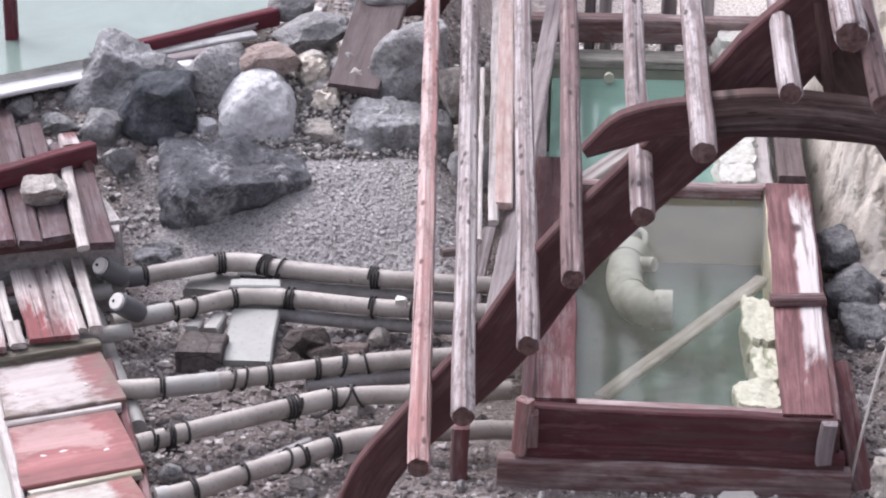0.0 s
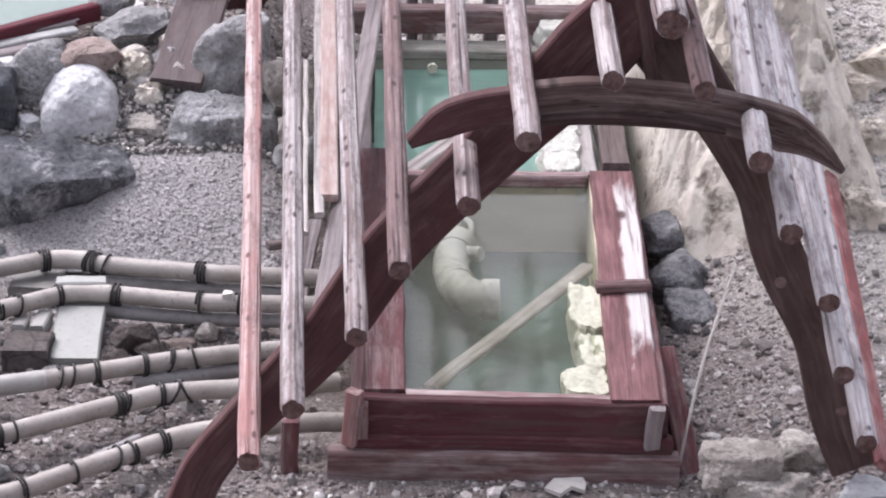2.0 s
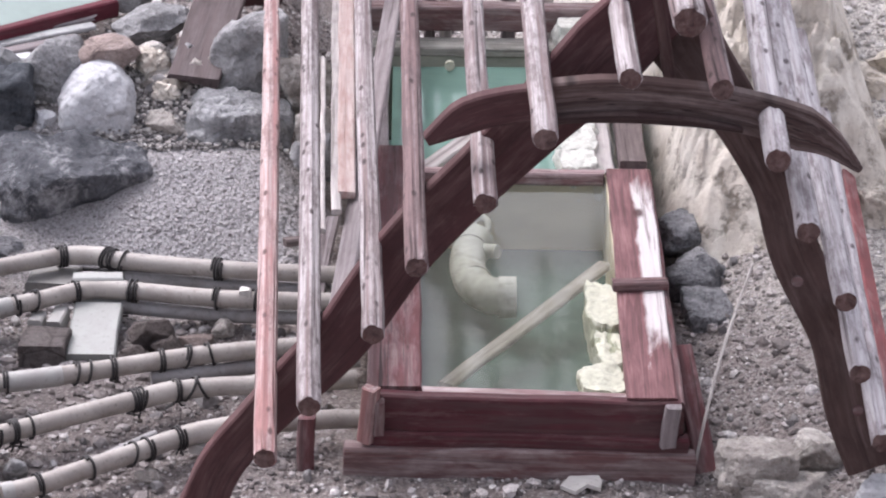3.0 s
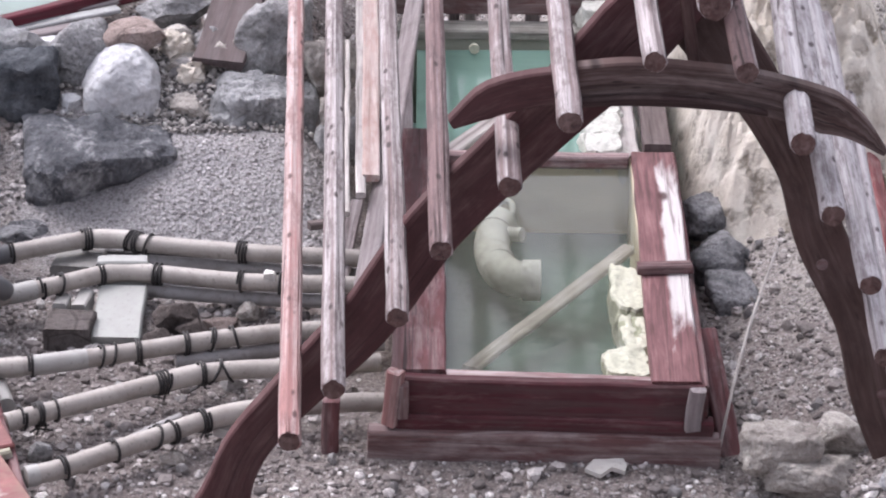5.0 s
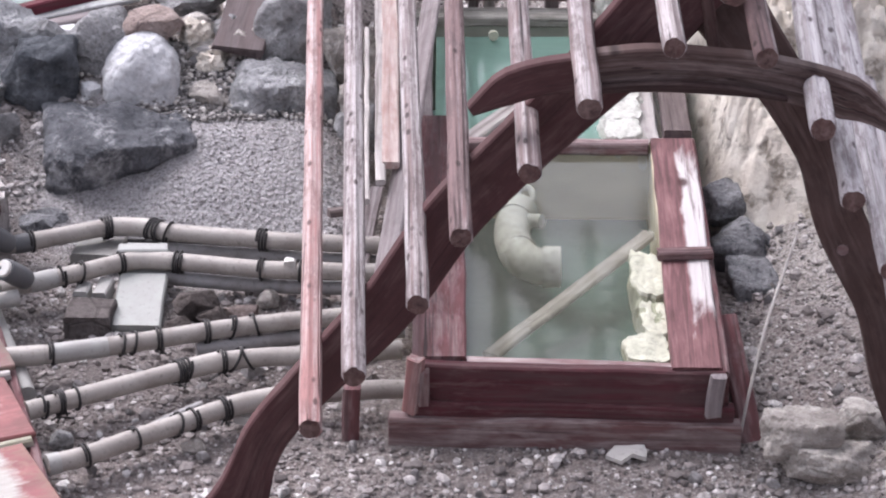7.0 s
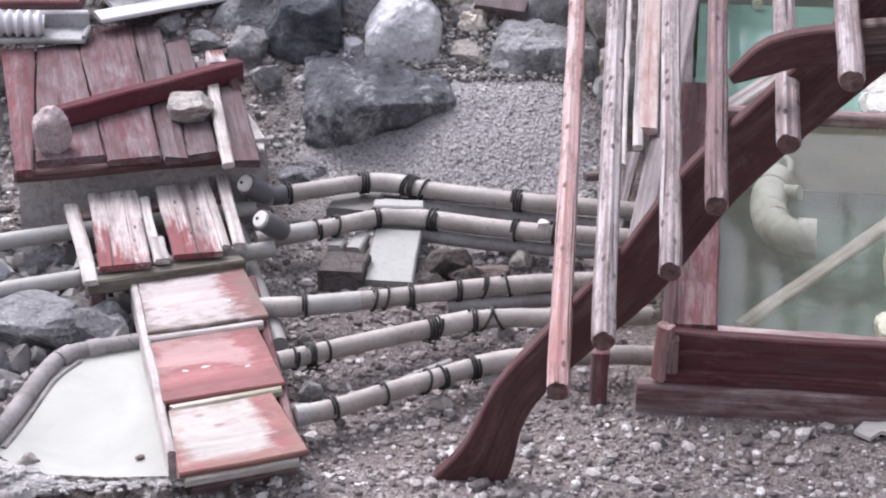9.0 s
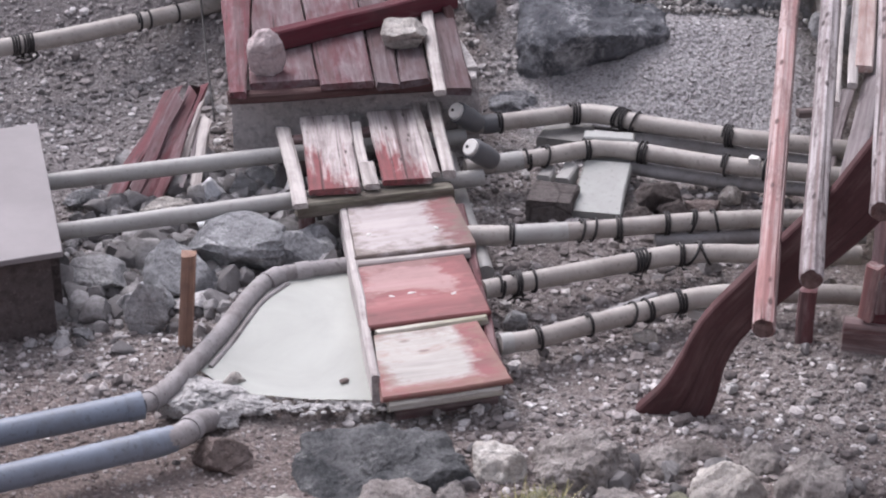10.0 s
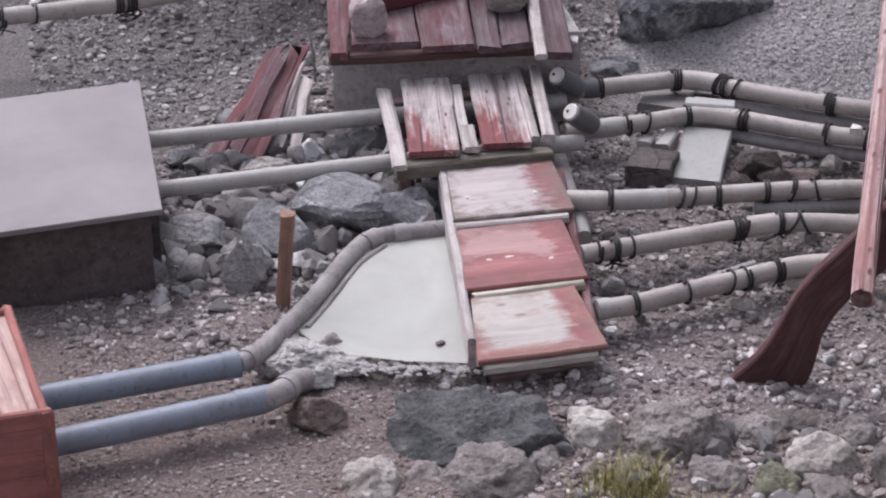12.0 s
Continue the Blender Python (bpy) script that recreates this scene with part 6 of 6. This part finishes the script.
# ---- rocks ----
hewn(-0.75, 9.655, 0.085, 0.70, 0.52, 0.40, rock_lava, 1, (((0.40, -1, -0.42), 0.115), ((0.22, -0.14, 1), 0.18), ((0.1, 1, 0.3), 0.18), ((-1, -0.15, 0.10), 0.305), ((0.9, 0.1, 0.5), 0.27), ((-0.4, -0.3, 0.9), 0.245)), edge=24, rough=0.055, chips=3)
hewn(-1.24, 10.12, 0.36, 0.54, 0.34, 0.36, rock_mottled, 2, (((-0.8, -0.1, 0.6), 0.155), ((0.42, 0, 0.92), 0.150), ((0.1, -0.94, 0.33), 0.13), ((-0.4, -0.9, 0.3), 0.16)), label="peaked grey boulder with a sloping back", edge=20)
hewn(-1.085, 9.93, 0.335, 0.28, 0.24, 0.30, rock_black, 3, (((-0.55, -1, 0.12), 0.118), ((0.6, -1, 0), 0.112), ((0.05, -0.25, 1), 0.135), ((-1, 0, 0.55), 0.122), ((0.4, -0.6, 0.8), 0.165)), edge=26)
hewn(-0.87, 10.07, 0.40, 0.22, 0.18, 0.30, rock_grey, 4, (((-0.5, -1, 0.2), 0.09), ((0.5, -0.3, 0.8), 0.12)), label="upright grey stone behind a pale boulder")
hewn(-0.705, 9.985, 0.350, 0.325, 0.28, 0.27, rock_pale, 5, (((-0.75, -0.3, 0.7), 0.118), ((0.8, -0.1, 0.6), 0.145), ((0.2, -0.8, 0.6), 0.135), ((-0.1, -0.1, 1), 0.125)), edge=8, rough=0.035, chips=6)
small_stone(-0.67, 10.13, 0.42, 0.26, 0.20, 0.11, rock_orange, 6)
boulder(-0.51, 10.41, 0.42, 0.32, 0.24, 0.13, rock_grey, 7)
hewn(-0.17, 9.905, 0.24, 0.42, 0.28, 0.27, rock_mottled, 8, (((0.05, -0.2, 1), 0.118), ((-1, -0.1, 0.5), 0.185), ((0.15, -1, 0.05), 0.12), ((-0.6, -0.7, 0.3), 0.18)), edge=18)
hewn(-0.135, 10.13, 0.43, 0.30, 0.2, 0.36, rock_grey, 9, (((-0.5, -0.8, 0.3), 0.11), ((0.1, -0.5, 0.9), 0.16)))
hewn(-0.50, 10.16, 0.40, 0.13, 0.12, 0.13, rock_mound, 102, (), edge=6, rough=0.16, name="stone", label="cream mineral crust in a gap of the rock wall")
hewn(-0.45, 10.05, 0.35, 0.12, 0.12, 0.10, rock_mound, 103, (), edge=6, rough=0.16, name="stone", label="cream mineral crust in a gap of the rock wall")
small_stone(-1.28, 9.89, 0.24, 0.23, 0.19, 0.13, rock_grey, 10)
small_stone(-0.90, 9.91, 0.24, 0.09, 0.08, 0.08, rock_pale, 11)
boulder(-1.06, 10.13, 0.40, 0.22, 0.18, 0.10, rock_grey, 12)
boulder(0.09, 9.99, 0.32, 0.24, 0.20, 0.19, rock_sinter, 14)
boulder(0.14, 9.67, 0.20, 0.21, 0.18, 0.22, rock_sinter, 15)
boulder(-0.61, 10.70, 0.45, 0.20, 0.17, 0.13, rock_grey, 16)
boulder(-0.23, 10.64, 0.50, 0.36, 0.26, 0.14, rock_grey, 17)
small_stone(-0.46, 9.90, 0.22, 0.15, 0.13, 0.09, rock_sinter, 18)
small_stone(-0.34, 9.98, 0.22, 0.15, 0.13, 0.09, rock_dark, 19)
small_stone(-0.50, 10.20, 0.36, 0.13, 0.11, 0.12, rock_sinter, 20)
boulder(-0.48, 10.10, 0.27, 0.18, 0.16, 0.13, rock_sinter, 21)
small_stone(-0.38, 10.20, 0.36, 0.13, 0.11, 0.11, rock_grey, 22)
small_stone(-0.35, 10.10, 0.34, 0.13, 0.11, 0.10, rock_sinter, 23)
small_stone(-0.26, 10.12, 0.34, 0.11, 0.09, 0.11, rock_sinter, 24)
small_stone(-1.62, 9.97, 0.30, 0.13, 0.11, 0.08, rock_grey, 25)
small_stone(-1.46, 9.94, 0.26, 0.17, 0.14, 0.07, rock_grey, 26)
small_stone(-1.21, 9.73, 0.16, 0.13, 0.11, 0.12, rock_grey, 27)
small_stone(-1.14, 9.81, 0.08, 0.17, 0.11, 0.06, rock_grey, 28)
small_stone(-1.03, 9.33, 0.00, 0.17, 0.11, 0.06, rock_dark, 29)
small_stone(-0.83, 9.41, 0.00, 0.16, 0.07, 0.05, rock_dark, 30)
boulder(0.11, 9.61, 0.20, 0.19, 0.16, 0.15, rock_grey, 31)
small_stone(-0.46, 8.58, 0.00, 0.17, 0.15, 0.11, rock_umber, 32)
small_stone(-0.40, 8.50, 0.00, 0.12, 0.10, 0.07, rock_umber, 100)
small_stone(-0.52, 8.46, 0.00, 0.10, 0.09, 0.06, rock_umber, 101)
small_stone(-0.31, 8.56, 0.00, 0.12, 0.10, 0.05, rock_brown, 33)
small_stone(-0.22, 8.63, 0.02, 0.08, 0.07, 0.05, rock_sinter, 34)
small_stone(-0.43, 7.65, 0.00, 0.06, 0.05, 0.05, rock_sinter, 35)
hewn(1.425, 9.19, 0.10, 0.20, 0.22, 0.15, rock_dark, 41, (((0, -0.3, 1), 0.085), ((0.8, -0.4, 0.5), 0.08)), label="rounded dark grey-green stone below the pale bank", edge=14, rough=0.06, chips=7)
hewn(1.445, 8.93, 0.04, 0.24, 0.26, 0.17, rock_dark, 42, (((0.2, -0.3, 1), 0.095), ((0.8, -0.5, 0.4), 0.10)), label="dark grey stone wedged beside the tank", edge=14, rough=0.06, chips=7)
hewn(1.45, 8.68, 0.04, 0.18, 0.20, 0.12, rock_dark, 43, (((0.2, -0.3, 1), 0.05),), label="low dark stone half sunk beside the tank", name="stone")
boulder(1.42, 7.46, 0.05, 0.25, 0.21, 0.16, rock_sinter, 44)
boulder(1.62, 7.54, 0.08, 0.18, 0.16, 0.11, rock_sinter, 45)
boulder(1.76, 7.26, 0.12, 0.17, 0.14, 0.06, rock_pale, 46)
boulder(1.51, 7.37, 0.03, 0.31, 0.18, 0.11, rock_sinter, 47)
boulder(2.24, 9.94, 0.30, 0.30, 0.26, 0.15, rock_mound, 48)
boulder(2.23, 9.52, 0.24, 0.25, 0.21, 0.18, rock_mound, 49)
small_stone(2.14, 10.23, 0.40, 0.18, 0.15, 0.15, rock_mound, 50)
boulder(2.35, 9.95, 0.40, 0.24, 0.20, 0.15, rock_mound, 51)
small_stone(2.11, 9.00, 0.20, 0.20, 0.17, 0.16, rock_mound, 52)
hewn(-1.13, 6.79, -0.015, 0.54, 0.29, 0.22, rock_slab, 53, (((0.55, -1, -0.12), 0.135), ((-0.22, -0.30, 1), 0.075), ((-1, -0.3, 0.25), 0.235), ((0.9, 0.5, 0.5), 0.22), ((-0.6, -0.8, 0.2), 0.20)), edge=24, rough=0.07, chips=3)
small_stone(-1.61, 6.82, 0.00, 0.18, 0.16, 0.09, rock_brown, 54)
hewn(-1.40, 6.52, -0.030, 0.17, 0.20, 0.17, rock_sinter, 55, (((0.3, -0.4, 0.9), 0.08), ((-0.7, -0.5, 0.4), 0.085)), edge=13, rough=0.08, chips=16)
hewn(-1.07, 6.58, -0.020, 0.28, 0.21, 0.21, rock_border, 57, (((-0.25, -0.4, 1), 0.09), ((0.7, -0.5, 0.5), 0.12), ((-0.8, -0.3, 0.7), 0.125)), edge=13, rough=0.08, chips=16)
hewn(-1.255, 6.60, -0.050, 0.15, 0.14, 0.15, rock_border, 56, (((0.1, -0.5, 0.9), 0.065),), edge=13, rough=0.08, chips=16, name="stone")
hewn(-0.925, 6.70, -0.030, 0.13, 0.12, 0.14, rock_border, 58, (((0.3, -0.4, 0.9), 0.06),), edge=13, rough=0.08, chips=16, name="stone")
hewn(-0.805, 6.855, -0.010, 0.16, 0.15, 0.18, rock_sinter, 59, (((0.1, -1, 0.3), 0.07), ((-0.7, -0.4, 0.6), 0.08)), edge=13, rough=0.08, chips=16, name="stone")
hewn(-0.56, 6.90, 0.000, 0.32, 0.24, 0.23, rock_border, 60, (((-0.3, -0.35, 0.9), 0.10), ((0.8, -0.3, 0.6), 0.13), ((-0.9, -0.3, 0.5), 0.125)), edge=13, rough=0.08, chips=16)
hewn(-0.795, 6.675, -0.030, 0.065, 0.07, 0.13, rock_border, 61, (), edge=13, rough=0.08, chips=16, name="stone")
hewn(-0.345, 6.955, -0.030, 0.18, 0.16, 0.15, rock_border, 62, (((0.4, -0.4, 0.9), 0.065), ((-0.6, -0.7, 0.3), 0.08)), edge=13, rough=0.08, chips=16, name="stone")
hewn(-0.15, 6.84, -0.015, 0.21, 0.19, 0.17, rock_sinter, 63, (((-0.15, -0.35, 1), 0.075), ((0.7, -0.6, 0.3), 0.095)), edge=13, rough=0.08, chips=16)
hewn(-0.245, 7.05, -0.040, 0.15, 0.11, 0.10, rock_border, 64, (), edge=13, rough=0.08, chips=16, name="stone")
hewn(-0.06, 7.00, -0.030, 0.15, 0.14, 0.14, rock_border, 65, (((-0.4, -0.5, 0.8), 0.06),), edge=13, rough=0.08, chips=16, name="stone")
hewn(-0.43, 6.70, -0.030, 0.17, 0.15, 0.15, rock_border, 66, (((0.2, -0.5, 0.9), 0.07),), edge=13, rough=0.08, chips=16)
hewn(-0.27, 6.69, -0.030, 0.13, 0.15, 0.17, rock_moss, 67, (((0.3, -0.4, 0.9), 0.07),), edge=13, rough=0.08, chips=16, name="stone")
hewn(-0.10, 6.66, -0.050, 0.18, 0.16, 0.15, rock_border, 68, (((-0.2, -0.5, 0.9), 0.065),), edge=13, rough=0.08, chips=16, name="stone")
hewn(0.08, 6.80, 0.010, 0.20, 0.18, 0.27, rock_border, 69, (((-0.5, -0.7, 0.3), 0.085), ((0, -0.3, 1), 0.12)), edge=13, rough=0.08, chips=16)
hewn(-0.665, 6.66, -0.020, 0.14, 0.14, 0.16, rock_moss, 70, (((0.1, -0.4, 0.9), 0.075),), edge=13, rough=0.08, chips=16, name="stone", label="rounded greenish mossy stone behind a grass tuft")
boulder(-2.22, 7.83, 0.00, 0.22, 0.19, 0.10, rock_grey, 71)
small_stone(-2.01, 7.59, 0.00, 0.15, 0.13, 0.16, rock_grey, 72)
boulder(-1.95, 7.84, 0.00, 0.26, 0.24, 0.16, rock_mottled, 73, "lumpy grey stone of the heap behind the white pool")
boulder(-1.80, 8.05, 0.00, 0.36, 0.26, 0.15, rock_mottled, 96, "lumpy grey stone of the heap behind the white pool")
boulder(-1.60, 8.05, 0.00, 0.24, 0.16, 0.13, rock_mottled, 97, "lumpy grey stone of the heap behind the white pool")
boulder(-2.03, 7.66, 0.00, 0.20, 0.18, 0.10, rock_mottled, 98, "lumpy grey stone of the heap behind the white pool")
boulder(-2.06, 8.28, 0.00, 0.26, 0.09, 0.10, rock_sinter, 99, "long pale stone lying under the plain pipes")
boulder(-1.82, 8.02, 0.00, 0.22, 0.19, 0.11, rock_grey, 74)
small_stone(-1.69, 8.09, 0.00, 0.15, 0.13, 0.12, rock_grey, 75)
small_stone(-1.56, 8.11, 0.00, 0.15, 0.13, 0.12, rock_dark, 76)
small_stone(-1.99, 8.47, 0.00, 0.12, 0.10, 0.08, rock_pale, 77)
small_stone(-1.92, 8.16, 0.05, 0.10, 0.07, 0.04, rock_pale, 78)
small_stone(-2.20, 7.51, 0.00, 0.07, 0.06, 0.03, rock_grey, 79)
small_stone(-1.82, 8.56, 0.00, 0.16, 0.13, 0.10, rock_dark, 80)
small_stone(-1.87, 8.51, 0.00, 0.12, 0.10, 0.09, rock_grey, 81)
small_stone(-2.41, 8.38, 0.00, 0.17, 0.08, 0.06, rock_dark, 82)
small_stone(-2.07, 7.80, 0.00, 0.05, 0.04, 0.04, rock_pale, 83)
small_stone(-1.69, 7.12, 0.00, 0.07, 0.06, 0.05, rock_sinter, 84)
small_stone(-1.66, 7.20, 0.00, 0.09, 0.07, 0.08, rock_sinter, 85)
small_stone(-1.75, 7.05, 0.00, 0.08, 0.07, 0.05, rock_sinter, 86)
small_stone(-0.85, 7.70, 0.00, 0.08, 0.07, 0.07, rock_grey, 87)
small_stone(-0.44, 7.65, 0.00, 0.08, 0.07, 0.05, rock_sinter, 88)
small_stone(-1.05, 9.21, 0.05, 0.14, 0.11, 0.05, rock_dark, 89)
small_stone(-0.16, 7.39, 0.00, 0.04, 0.04, 0.03, rock_white, 90)
small_stone(-1.22, 7.20, 0.00, 0.05, 0.04, 0.03, rock_white, 91)
small_stone(-1.84, 8.79, 0.35, 0.13, 0.11, 0.16, rock_pink, 92)
small_stone(-1.40, 9.08, 0.35, 0.17, 0.15, 0.10, rock_sinter, 93, "buff stone weighing down the plank lid")
small_stone(-1.21, 7.18, 0.00, 0.05, 0.05, 0.05, rock_white, 94)
small_stone(-1.32, 7.23, 0.05, 0.03, 0.03, 0.01, rock_brown, 95)
